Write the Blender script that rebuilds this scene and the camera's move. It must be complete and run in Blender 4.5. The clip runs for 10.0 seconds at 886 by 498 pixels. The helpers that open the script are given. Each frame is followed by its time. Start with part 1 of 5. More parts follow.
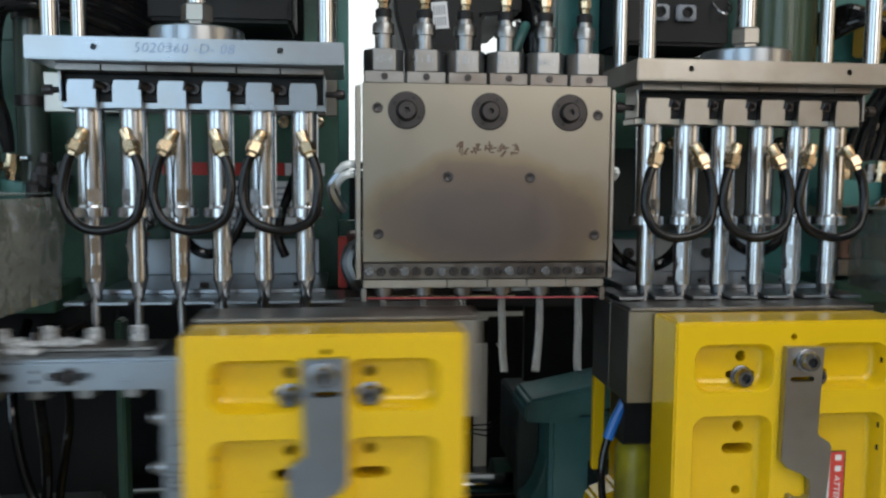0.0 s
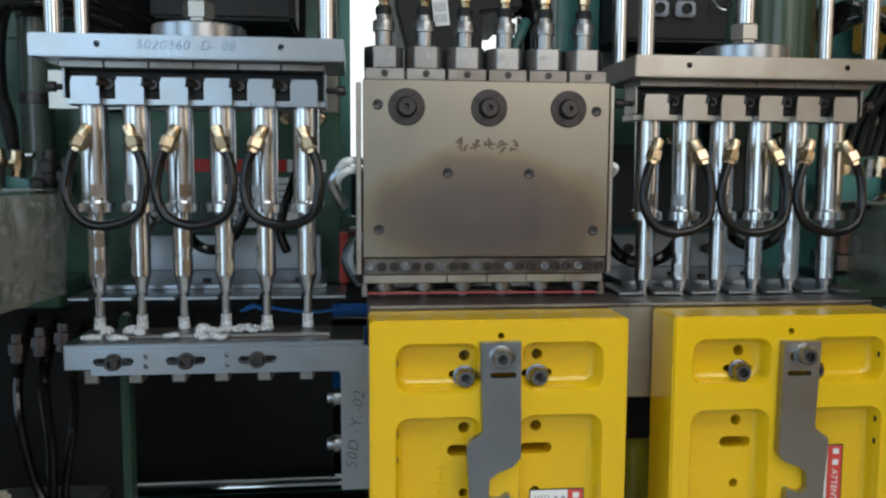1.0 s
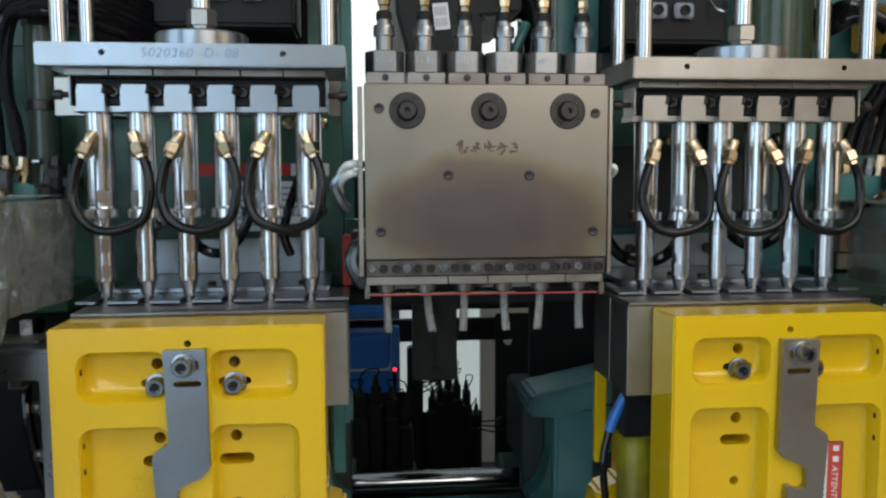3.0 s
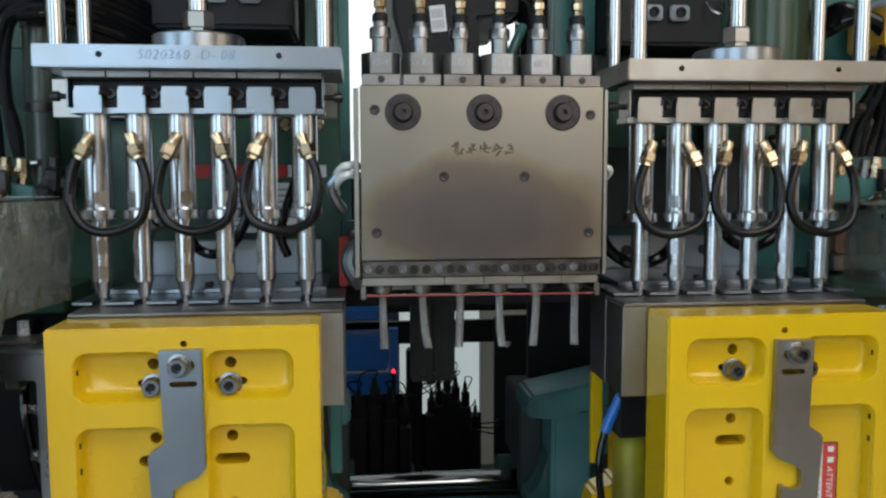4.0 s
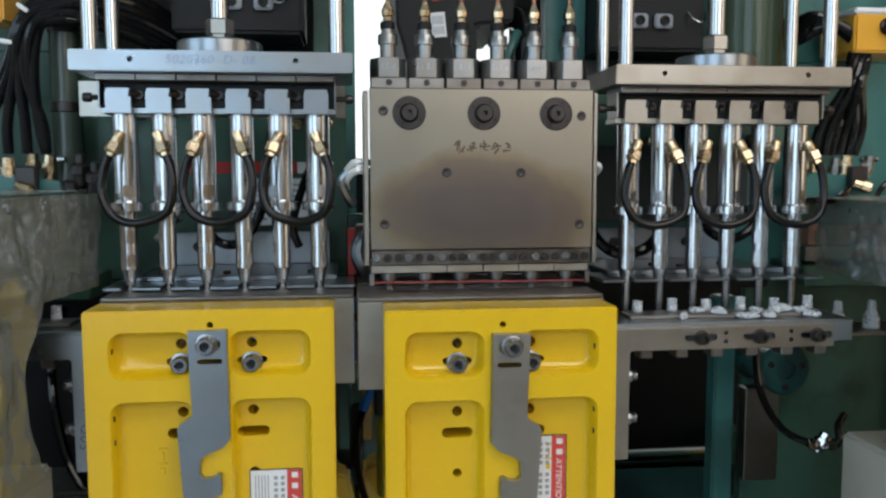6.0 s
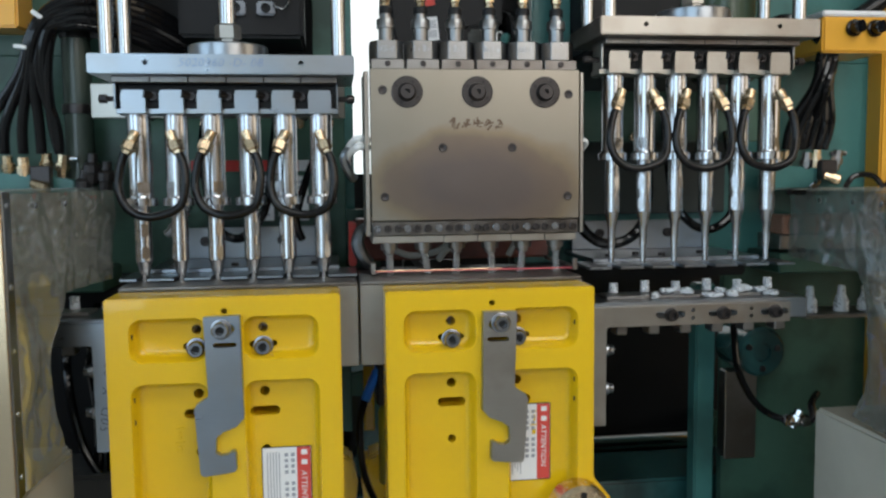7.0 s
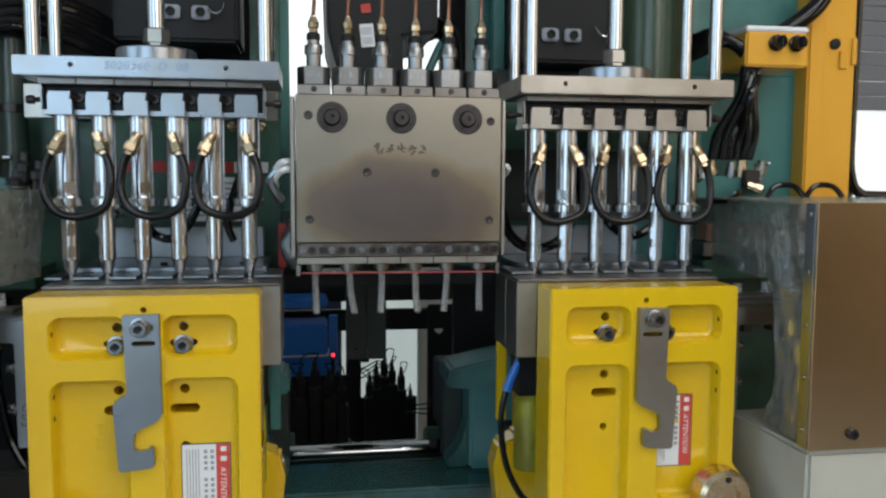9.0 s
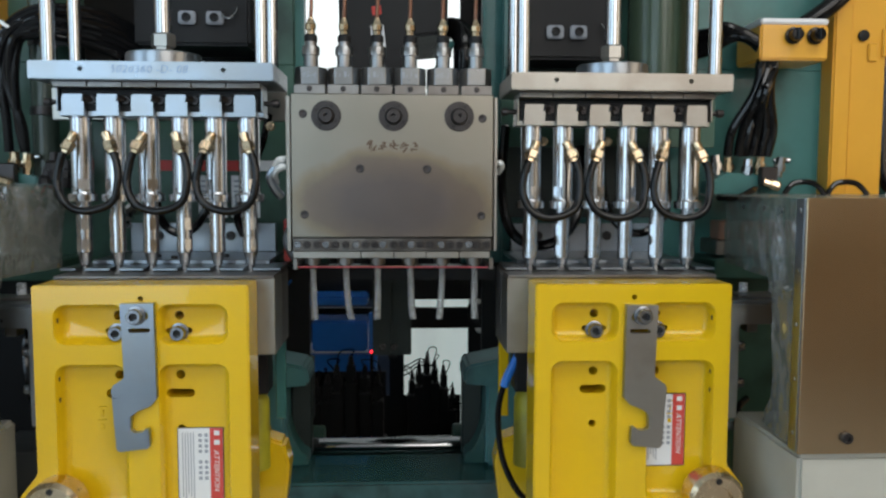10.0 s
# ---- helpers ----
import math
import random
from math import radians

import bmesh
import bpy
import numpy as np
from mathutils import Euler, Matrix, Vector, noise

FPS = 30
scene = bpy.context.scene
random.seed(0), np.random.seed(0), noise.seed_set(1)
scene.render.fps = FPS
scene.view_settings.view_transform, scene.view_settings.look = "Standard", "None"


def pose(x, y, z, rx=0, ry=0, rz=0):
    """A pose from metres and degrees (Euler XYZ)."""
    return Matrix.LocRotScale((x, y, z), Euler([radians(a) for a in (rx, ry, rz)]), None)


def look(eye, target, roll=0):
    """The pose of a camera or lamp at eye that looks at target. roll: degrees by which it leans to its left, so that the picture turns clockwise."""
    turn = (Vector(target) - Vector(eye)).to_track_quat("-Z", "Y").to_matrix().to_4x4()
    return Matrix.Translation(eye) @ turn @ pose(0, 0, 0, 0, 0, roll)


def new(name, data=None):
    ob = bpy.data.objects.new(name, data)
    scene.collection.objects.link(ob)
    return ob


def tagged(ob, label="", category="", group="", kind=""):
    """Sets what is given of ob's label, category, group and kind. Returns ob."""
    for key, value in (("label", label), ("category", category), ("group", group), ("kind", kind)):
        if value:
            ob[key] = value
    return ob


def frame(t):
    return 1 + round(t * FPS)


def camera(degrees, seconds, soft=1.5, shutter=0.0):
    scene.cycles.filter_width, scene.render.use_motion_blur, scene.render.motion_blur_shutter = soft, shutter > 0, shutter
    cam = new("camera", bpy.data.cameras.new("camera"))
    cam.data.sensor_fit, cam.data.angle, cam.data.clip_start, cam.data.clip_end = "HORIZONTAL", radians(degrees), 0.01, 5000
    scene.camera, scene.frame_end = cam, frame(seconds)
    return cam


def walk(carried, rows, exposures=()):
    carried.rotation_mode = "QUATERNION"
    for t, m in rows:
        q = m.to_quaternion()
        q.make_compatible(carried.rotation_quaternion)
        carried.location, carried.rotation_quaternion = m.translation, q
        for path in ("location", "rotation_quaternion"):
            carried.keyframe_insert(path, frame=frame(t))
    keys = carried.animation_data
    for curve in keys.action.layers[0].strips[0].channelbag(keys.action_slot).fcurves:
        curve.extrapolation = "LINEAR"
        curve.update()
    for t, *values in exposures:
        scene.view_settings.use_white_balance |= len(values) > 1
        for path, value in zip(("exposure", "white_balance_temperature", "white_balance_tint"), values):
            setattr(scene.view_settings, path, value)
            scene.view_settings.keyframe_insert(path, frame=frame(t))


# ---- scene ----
cam = camera(56.8, 10.0, soft=2.4, shutter=0.6)
EXPOSURE = -0.31
PATH = [
    (0, (-0.197, -1.148, 1.553), (0.031, 0.831, 1.373), 0.4),
    (0.5, (-0.194, -1.153, 1.551), (0.028, 0.826, 1.369), 0.4),
    (1, (-0.191, -1.159, 1.552), (0.025, 0.821, 1.364), 0.3),
    (1.5, (-0.192, -1.164, 1.556), (0.021, 0.816, 1.363), 0.2),
    (2, (-0.191, -1.167, 1.551), (0.019, 0.814, 1.367), 0.1),
    (2.5, (-0.19, -1.17, 1.554), (0.015, 0.811, 1.368), -0.1),
    (4, (-0.178, -1.178, 1.551), (0.02, 0.805, 1.374), -0.2),
    (4.5, (-0.179, -1.183, 1.553), (0.017, 0.799, 1.372), -0.0),
    (5, (-0.187, -1.199, 1.555), (0.016, 0.782, 1.37), 0.0),
    (6.5, (-0.224, -1.321, 1.539), (0.02, 0.656, 1.363), -0.3),
    (7, (-0.243, -1.358, 1.532), (0.023, 0.617, 1.36), -0.6),
    (7.5, (-0.272, -1.387, 1.53), (0.032, 0.582, 1.361), -0.5),
    (8, (-0.272, -1.404, 1.536), (0.086, 0.557, 1.369), 0.0),
    (8.5, (-0.229, -1.403, 1.53), (0.151, 0.554, 1.37), -0.1),
    (9, (-0.154, -1.406, 1.539), (0.164, 0.561, 1.369), 0.3),
    (9.5, (-0.079, -1.424, 1.534), (0.139, 0.557, 1.371), 0.4),
    (10, (0.011, -1.448, 1.527), (0.116, 0.542, 1.365), 0.2),
]
walk(cam, [(t, look(eye, target, roll)) for t, eye, target, roll in PATH], [(0.0, EXPOSURE), (10.0, EXPOSURE)])

# ---- world and light ----
world = bpy.data.worlds.new("sky")
scene.world = world
world.use_nodes = True
wn = world.node_tree.nodes
sky = wn.new("ShaderNodeTexSky")
sky.sky_type, sky.sun_disc = "NISHITA", False
sky.sun_elevation, sky.sun_rotation = radians(50), radians(120)
world.node_tree.links.new(sky.outputs[0], wn["Background"].inputs[0])
wn["Background"].inputs[1].default_value = 0.08


def unseen_window_light(name, m, w, h, power, colour):
    data = bpy.data.lights.new(name, "AREA")
    data.shape, data.size, data.size_y = "RECTANGLE", w, h
    data.energy, data.color = power, colour
    ob = new(name, data)
    ob.matrix_world = m
    return ob


# area lamps for unseen hall windows: two in the wall facing the machine, one at each end, and a skylight in the roof
# before the machine
unseen_window_light("unseen_window_light", look((-2.2, -4.6, 2.0), (-0.5, 0, 1.4)), 2.4, 2.8, 78, (0.63, 0.83, 1.0))
unseen_window_light("unseen_window_light", look((1.5, -4.6, 3.1), (0.3, 0, 1.4)), 3.0, 1.7, 76, (1.0, 0.95, 0.89))
unseen_window_light("unseen_skylight", look((0.9, -2.2, 4.1), (0.15, -0.3, 1.2)), 2.8, 1.2, 84, (0.95, 0.96, 0.95))
unseen_window_light("unseen_window_light", look((-3.95, -1.4, 2.0), (-0.4, 0, 1.5)), 2.6, 2.2, 53, (0.55, 0.78, 1.0))
unseen_window_light("unseen_window_light", look((3.95, -1.6, 2.0), (0.4, 0, 1.5)), 2.2, 2.0, 30, (1.0, 0.86, 0.68))


# ---- materials ----
def mat(name, colour, rough=0.5, metal=0.0, vary=0.25, scale=30.0, fine=300.0, bump=0.15, streak=None, stain=None, stain_amount=0.5, spread=0.12, alpha=None, transmission=0.0, ior=1.45, emit=0.0, coat=0.0):
    m = bpy.data.materials.new(name)
    m.use_nodes = True
    nt = m.node_tree
    N, L = nt.nodes, nt.links
    b = N["Principled BSDF"]
    tc = N.new("ShaderNodeTexCoord")
    mp = N.new("ShaderNodeMapping")
    L.new(tc.outputs["Object"], mp.inputs[0])
    if streak:
        mp.inputs["Scale"].default_value = streak
    big = N.new("ShaderNodeTexNoise")
    big.inputs["Scale"].default_value, big.inputs["Detail"].default_value = scale, 5
    L.new(tc.outputs["Object"], big.inputs["Vector"])
    small = N.new("ShaderNodeTexNoise")
    small.inputs["Scale"].default_value, small.inputs["Detail"].default_value = fine, 3
    L.new(mp.outputs[0], small.inputs["Vector"])
    mix = N.new("ShaderNodeMix")
    mix.data_type = "RGBA"
    lo = [c * (1 - vary) for c in colour]
    hi = [min(1, c * (1 + vary)) for c in colour]
    mix.inputs[6].default_value, mix.inputs[7].default_value = (*lo, 1), (*hi, 1)
    av = N.new("ShaderNodeMath")
    av.operation = "MULTIPLY_ADD"
    L.new(big.outputs[0], av.inputs[0])
    av.inputs[1].default_value = 0.7
    half = N.new("ShaderNodeMath")
    half.operation = "MULTIPLY"
    half.inputs[1].default_value = 0.3
    L.new(small.outputs[0], half.inputs[0])
    L.new(half.outputs[0], av.inputs[2])
    L.new(av.outputs[0], mix.inputs[0])
    col = mix.outputs[2]
    if stain:
        sn = N.new("ShaderNodeTexNoise")
        sn.inputs["Scale"].default_value, sn.inputs["Detail"].default_value = scale * 0.45, 6
        L.new(tc.outputs["Object"], sn.inputs["Vector"])
        rp = N.new("ShaderNodeMapRange")
        rp.inputs[1].default_value, rp.inputs[2].default_value = 0.5 - spread * 0.3, 0.5 + spread
        rp.inputs[4].default_value = stain_amount
        L.new(sn.outputs[0], rp.inputs[0])
        m2 = N.new("ShaderNodeMix")
        m2.data_type = "RGBA"
        L.new(rp.outputs[0], m2.inputs[0])
        L.new(col, m2.inputs[6])
        m2.inputs[7].default_value = (*stain, 1)
        col = m2.outputs[2]
    L.new(col, b.inputs["Base Color"])
    rr = N.new("ShaderNodeMapRange")
    rr.inputs[3].default_value, rr.inputs[4].default_value = max(0.02, rough * 0.7), min(1, rough * 1.3)
    L.new(av.outputs[0], rr.inputs[0])
    L.new(rr.outputs[0], b.inputs["Roughness"])
    b.inputs["Metallic"].default_value = metal
    b.inputs["IOR"].default_value = ior
    b.inputs["Transmission Weight"].default_value = transmission
    b.inputs["Coat Weight"].default_value = coat
    if alpha is not None:
        b.inputs["Alpha"].default_value = alpha
    if emit:
        L.new(col, b.inputs["Emission Color"])
        b.inputs["Emission Strength"].default_value = emit
    if bump:
        bp = N.new("ShaderNodeBump")
        bp.inputs["Strength"].default_value, bp.inputs["Distance"].default_value = bump, 0.0006
        L.new(av.outputs[0], bp.inputs["Height"])
        L.new(bp.outputs[0], b.inputs["Normal"])
    return m


# blue and warm tints put cool and warm reflected light into the steel
STEEL = mat("ground_steel_cool_lit", (0.30, 0.33, 0.365), 0.30, 1.0, 0.10, 25, 220, 0.10, streak=(0.15, 1, 1.6), stain=(0.30, 0.28, 0.25), stain_amount=0.35)
STEEL_WARM = mat("ground_steel_worn_warm_lit", (0.37, 0.355, 0.325), 0.36, 1.0, 0.12, 25, 220, 0.12, streak=(0.15, 1, 1.6), stain=(0.25, 0.21, 0.17), stain_amount=0.4)
STEEL_DARK = mat("mould_steel", (0.27, 0.26, 0.25), 0.42, 1.0, 0.2, 18, 160, 0.15, stain=(0.14, 0.11, 0.09), stain_amount=0.6)
CHROME = mat("polished_steel", (0.52, 0.53, 0.55), 0.22, 1.0, 0.05, 40, 300, 0.0, streak=(1, 1, 0.1), stain=(0.42, 0.40, 0.37), stain_amount=0.2)
ROD = mat("hard_chrome", (0.44, 0.45, 0.46), 0.08, 1.0, 0.04, 40, 300, 0.0)
BRASS = mat("brass", (0.66, 0.52, 0.35), 0.26, 1.0, 0.15, 60, 300, 0.08, stain=(0.30, 0.20, 0.08), stain_amount=0.4)
COPPER = mat("copper", (0.30, 0.15, 0.10), 0.32, 1.0, 0.15, 60, 300, 0.08)
BLACK_OXIDE = mat("black_oxide_steel", (0.055, 0.05, 0.05), 0.38, 0.8, 0.25, 80, 300, 0.15)
BOLT = mat("zinc_bolt_steel", (0.27, 0.28, 0.30), 0.26, 1.0, 0.2, 90, 300, 0.1)
RUBBER = mat("black_rubber", (0.006, 0.006, 0.0065), 0.085, 0.0, 0.3, 60, 300, 0.05, ior=1.36)
YELLOW = mat("yellow_enamel", (0.73, 0.468, 0.007), 0.24, 0.0, 0.04, 14, 120, 0.35, stain=(0.63, 0.39, 0.010), stain_amount=0.2, coat=0.45)
AMBER = mat("amber_paint", (0.72, 0.36, 0.03), 0.35, 0.0, 0.08, 14, 120, 0.2, coat=0.2)
TEAL = mat("teal_machine_paint", (0.045, 0.165, 0.155), 0.38, 0.0, 0.2, 12, 90, 0.4, stain=(0.016, 0.05, 0.045), stain_amount=0.6, coat=0.15)
DARK_TEAL = mat("oily_dark_green_paint", (0.046, 0.112, 0.082), 0.42, 0.0, 0.25, 12, 90, 0.3, stain=(0.008, 0.02, 0.016), stain_amount=0.7)
# near-black for oily iron, and for sheets that stand for shade
IRON_AND_SHADE = mat("oily_black_iron_and_shade", (0.010, 0.010, 0.011), 0.55, 0.0, 0.5, 15, 90, 0.4, ior=1.36)
OLIVE = mat("olive_yellow_paint", (0.38, 0.34, 0.02), 0.4, 0.0, 0.15, 20, 120, 0.2, stain=(0.06, 0.05, 0.03), stain_amount=0.5)
RELAY = mat("brown_relay_plastic", (0.30, 0.16, 0.11), 0.4, 0.0, 0.3, 30, 200, 0.1)
PALE_TEAL = mat("pale_teal_casting_paint", (0.075, 0.215, 0.225), 0.36, 0.0, 0.15, 10, 80, 0.4, stain=(0.02, 0.05, 0.05), stain_amount=0.7, coat=0.2)
CREAM = mat("cream_machine_paint", (0.48, 0.47, 0.41), 0.4, 0.0, 0.08, 9, 80, 0.2, stain=(0.30, 0.29, 0.25), stain_amount=0.4)
WHITE = mat("white_plastic", (0.78, 0.80, 0.80), 0.4, 0.0, 0.05, 30, 200, 0.1)
RED = mat("red_paint", (0.50, 0.035, 0.025), 0.4, 0.0, 0.12, 30, 200, 0.1)
RED_LINE = mat("red_hot_wire", (0.62, 0.11, 0.13), 0.4, 0.0, 0.1, 30, 200, 0.1)
BLUE = mat("blue_tubing", (0.03, 0.20, 0.68), 0.3, 0.0, 0.1, 30, 200, 0.05)
BLACK_INK = mat("black_marker_ink", (0.03, 0.035, 0.06), 0.6, 0.0, 0.4, 200, 500, 0.0)
INK = mat("marker_ink", (0.13, 0.20, 0.36), 0.6, 0.0, 0.4, 200, 500, 0.0)
SOOT_INK = mat("scorched_marker_ink", (0.13, 0.088, 0.062), 0.6, 0.5, 0.4, 200, 500, 0.0)
# near-black: painted shade of bores and sockets, also chips and label border
HOLE = mat("dark_bore", (0.006, 0.006, 0.006), 0.6, 0.0, 0.2, 50, 200, 0.0)
PAPER = mat("printed_label", (0.76, 0.77, 0.78), 0.35, 0.0, 0.03, 30, 200, 0.0)
GREY_PRINT = mat("grey_print", (0.30, 0.32, 0.36), 0.5, 0.0, 0.1, 30, 200, 0.0)
# bronze base colour holds the warm reflection on the sheet
ALU = mat("brushed_sheet_warm_tint", (0.56, 0.43, 0.28), 0.24, 1.0, 0.025, 5, 260, 0.03, streak=(1.5, 1.5, 0.04), stain=(0.46, 0.33, 0.20), stain_amount=0.35, spread=0.25)
MILKY = mat("milky_polythene", (0.84, 0.88, 0.92), 0.28, 0.0, 0.04, 60, 300, 0.1, transmission=0.55)
PARISON = mat("molten_clear_plastic", (0.95, 0.96, 0.96), 0.16, 0.0, 0.02, 40, 200, 0.1, transmission=0.90, ior=1.36)
WALL_PAINT = mat("hall_wall_paint", (0.66, 0.68, 0.68), 0.7, 0.0, 0.1, 3, 60, 0.2, stain=(0.50, 0.51, 0.50), stain_amount=0.4)
DIE_STEEL = mat("die_block_steel", (0.27, 0.275, 0.28), 0.30, 1.0, 0.12, 30, 220, 0.12, stain=(0.20, 0.18, 0.16), stain_amount=0.4)
LABEL_RED = mat("faded_label_red", (0.60, 0.07, 0.055), 0.4, 0.0, 0.1, 30, 200, 0.0)
OILY_DIM_TEAL = mat("oil_wet_dim_teal_paint", (0.030, 0.105, 0.105), 0.20, 0.0, 0.2, 12, 90, 0.5, stain=(0.008, 0.022, 0.022), stain_amount=0.8, coat=0.4)
# paint of the upright, also the colour for shaded parts
POST_SHADE_GREEN = mat("grey_green_iron_and_shade", (0.022, 0.032, 0.030), 0.5, 0.0, 0.3, 20, 120, 0.3)
# emission stands in for daylight coming through the cloth
CURTAIN = mat("glowing_pale_curtain", (0.62, 0.70, 0.68), 0.8, 0.0, 0.12, 3.5, 12, 0.0, emit=0.62)
# ochre of the unseen walls that warm the steel's reflections
WARM_BOUNCE = mat("warm_bounce_ochre", (0.42, 0.27, 0.13), 0.6, 0.0, 0.15, 3, 60, 0.2)
CONCRETE = mat("concrete_floor", (0.42, 0.42, 0.41), 0.55, 0.0, 0.2, 2.5, 40, 0.4, stain=(0.26, 0.26, 0.25), stain_amount=0.6)
LED = mat("red_lamp", (1.0, 0.03, 0.05), 0.3, 0.0, 0.02, 30, 200, 0.0, emit=3.0)


def clear_sheet():
    m = bpy.data.materials.new("clear_cover_plastic")
    m.use_nodes = True
    N, L = m.node_tree.nodes, m.node_tree.links
    N.remove(N["Principled BSDF"])
    tr, gl, mx = N.new("ShaderNodeBsdfTransparent"), N.new("ShaderNodeBsdfGlossy"), N.new("ShaderNodeMixShader")
    tr.inputs[0].default_value = (0.80, 0.81, 0.79, 1)
    gl.inputs["Roughness"].default_value = 0.05
    tc, no, bp, no2, bp2 = N.new("ShaderNodeTexCoord"), N.new("ShaderNodeTexNoise"), N.new("ShaderNodeBump"), N.new("ShaderNodeTexNoise"), N.new("ShaderNodeMapRange")
    L.new(tc.outputs["Object"], no.inputs["Vector"])
    no.inputs["Scale"].default_value, no.inputs["Detail"].default_value = 11, 2
    bp.inputs["Strength"].default_value, bp.inputs["Distance"].default_value = 0.7, 0.01
    L.new(no.outputs[0], bp.inputs["Height"])
    L.new(bp.outputs[0], gl.inputs["Normal"])
    L.new(tc.outputs["Object"], no2.inputs["Vector"])
    no2.inputs["Scale"].default_value, no2.inputs["Detail"].default_value = 26, 6
    bp2.inputs[3].default_value, bp2.inputs[4].default_value = 0.14, 0.60
    L.new(no2.outputs[0], bp2.inputs[0])
    L.new(bp2.outputs[0], mx.inputs[0])
    L.new(tr.outputs[0], mx.inputs[1])
    L.new(gl.outputs[0], mx.inputs[2])
    df, m2 = N.new("ShaderNodeBsdfDiffuse"), N.new("ShaderNodeMixShader")
    df.inputs[0].default_value = (0.50, 0.52, 0.48, 1)
    m2.inputs[0].default_value = 0.20
    L.new(mx.outputs[0], m2.inputs[1])
    L.new(df.outputs[0], m2.inputs[2])
    L.new(m2.outputs[0], N["Material Output"].inputs[0])
    return m


CLEAR = clear_sheet()


def heat_stained():
    """Steel with a broad brown and violet bloom from the heaters behind it."""
    m = mat("heat_tinted_steel", (0.285, 0.262, 0.222), 0.34, 1.0, 0.06, 20, 240, 0.10, streak=(0.12, 1, 1.6))
    N, L = m.node_tree.nodes, m.node_tree.links
    b = N["Principled BSDF"]
    src = b.inputs["Base Color"].links[0].from_socket
    tc, mp, gr, no, ad, rp, mx = (N.new("ShaderNodeTexCoord"), N.new("ShaderNodeMapping"), N.new("ShaderNodeTexGradient"), N.new("ShaderNodeTexNoise"), N.new("ShaderNodeMath"), N.new("ShaderNodeValToRGB"), N.new("ShaderNodeMix"))
    gr.gradient_type, mx.data_type, ad.operation = "SPHERICAL", "RGBA", "MULTIPLY_ADD"
    mp.inputs["Location"].default_value, mp.inputs["Scale"].default_value = (0.0, 0, -0.84), (4.8, 0, 9.2)
    L.new(tc.outputs["Object"], mp.inputs[0])
    L.new(mp.outputs[0], gr.inputs[0])
    no.inputs["Scale"].default_value, no.inputs["Detail"].default_value = 11, 7
    L.new(tc.outputs["Object"], no.inputs["Vector"])
    L.new(no.outputs[0], ad.inputs[0])
    ad.inputs[1].default_value = 0.46
    L.new(gr.outputs[1], ad.inputs[2])
    rp.color_ramp.elements[0].position, rp.color_ramp.elements[0].color = 0.32, (1, 1, 1, 1)
    rp.color_ramp.elements[1].position, rp.color_ramp.elements[1].color = 0.84, (0.54, 0.50, 0.56, 1)
    e = rp.color_ramp.elements.new(0.44)
    e.color = (0.88, 0.80, 0.69, 1)
    e = rp.color_ramp.elements.new(0.53)
    e.color = (0.69, 0.61, 0.59, 1)
    L.new(ad.outputs[0], rp.inputs[0])
    mx.blend_type = "MULTIPLY"
    mx.inputs[0].default_value = 1
    L.new(src, mx.inputs[6])
    L.new(rp.outputs[0], mx.inputs[7])
    L.new(mx.outputs[2], b.inputs["Base Color"])
    return m


HEAT = heat_stained()


# ---- mesh helpers ----
def merge(bm, other):
    me = bpy.data.meshes.new("t")
    other.to_mesh(me)
    other.free()
    bm.from_mesh(me)
    bpy.data.meshes.remove(me)
    return bm


def box(bm, x0, x1, y0, y1, z0, z1, bev=0.001, seg=1):
    b = bmesh.new()
    x0, x1, y0, y1, z0, z1 = min(x0, x1), max(x0, x1), min(y0, y1), max(y0, y1), min(z0, z1), max(z0, z1)
    bmesh.ops.create_cube(b, size=1, matrix=Matrix.Translation(((x0 + x1) / 2, (y0 + y1) / 2, (z0 + z1) / 2)) @ Matrix.Diagonal((x1 - x0, y1 - y0, z1 - z0, 1)))
    if bev:
        bmesh.ops.bevel(b, geom=b.edges[:], offset=min(bev, 0.4 * min(x1 - x0, y1 - y0, z1 - z0)), segments=seg, affect="EDGES", clamp_overlap=True)
    return merge(bm, b)


def lathe(bm, at, way, profile, seg=20):
    """Rings (height along way, radius) from the point at; ends are closed."""
    q = Vector(way).normalized().to_track_quat("Z", "Y").to_matrix()
    rings = []
    for h, r in profile:
        rings.append([bm.verts.new(Vector(at) + q @ Vector((r * math.cos(2 * math.pi * i / seg), r * math.sin(2 * math.pi * i / seg), h))) for i in range(seg)])
    for a, b in zip(rings, rings[1:]):
        for i in range(seg):
            bm.faces.new((a[i], a[(i + 1) % seg], b[(i + 1) % seg], b[i]))
    bm.faces.new(rings[0][::-1])
    bm.faces.new(rings[-1])
    return bm


def cyl(bm, a, b, r, seg=20, bev=0.0008):
    a, b = Vector(a), Vector(b)
    h = (b - a).length
    bev = min(bev, r * 0.4, h * 0.4)
    return lathe(bm, a, b - a, [(0, r - bev), (bev, r), (h - bev, r), (h, r - bev)], seg)


def curve_points(pts, n=8):
    p = [Vector(v) for v in pts]
    out = []
    for i in range(len(p) - 1):
        a, b, c, d = p[max(i - 1, 0)], p[i], p[i + 1], p[min(i + 2, len(p) - 1)]
        for k in range(n):
            t = k / n
            out.append(0.5 * ((2 * b) + (c - a) * t + (2 * a - 5 * b + 4 * c - d) * t * t + (3 * b - a - 3 * c + d) * t ** 3))
    return out + [p[-1]]


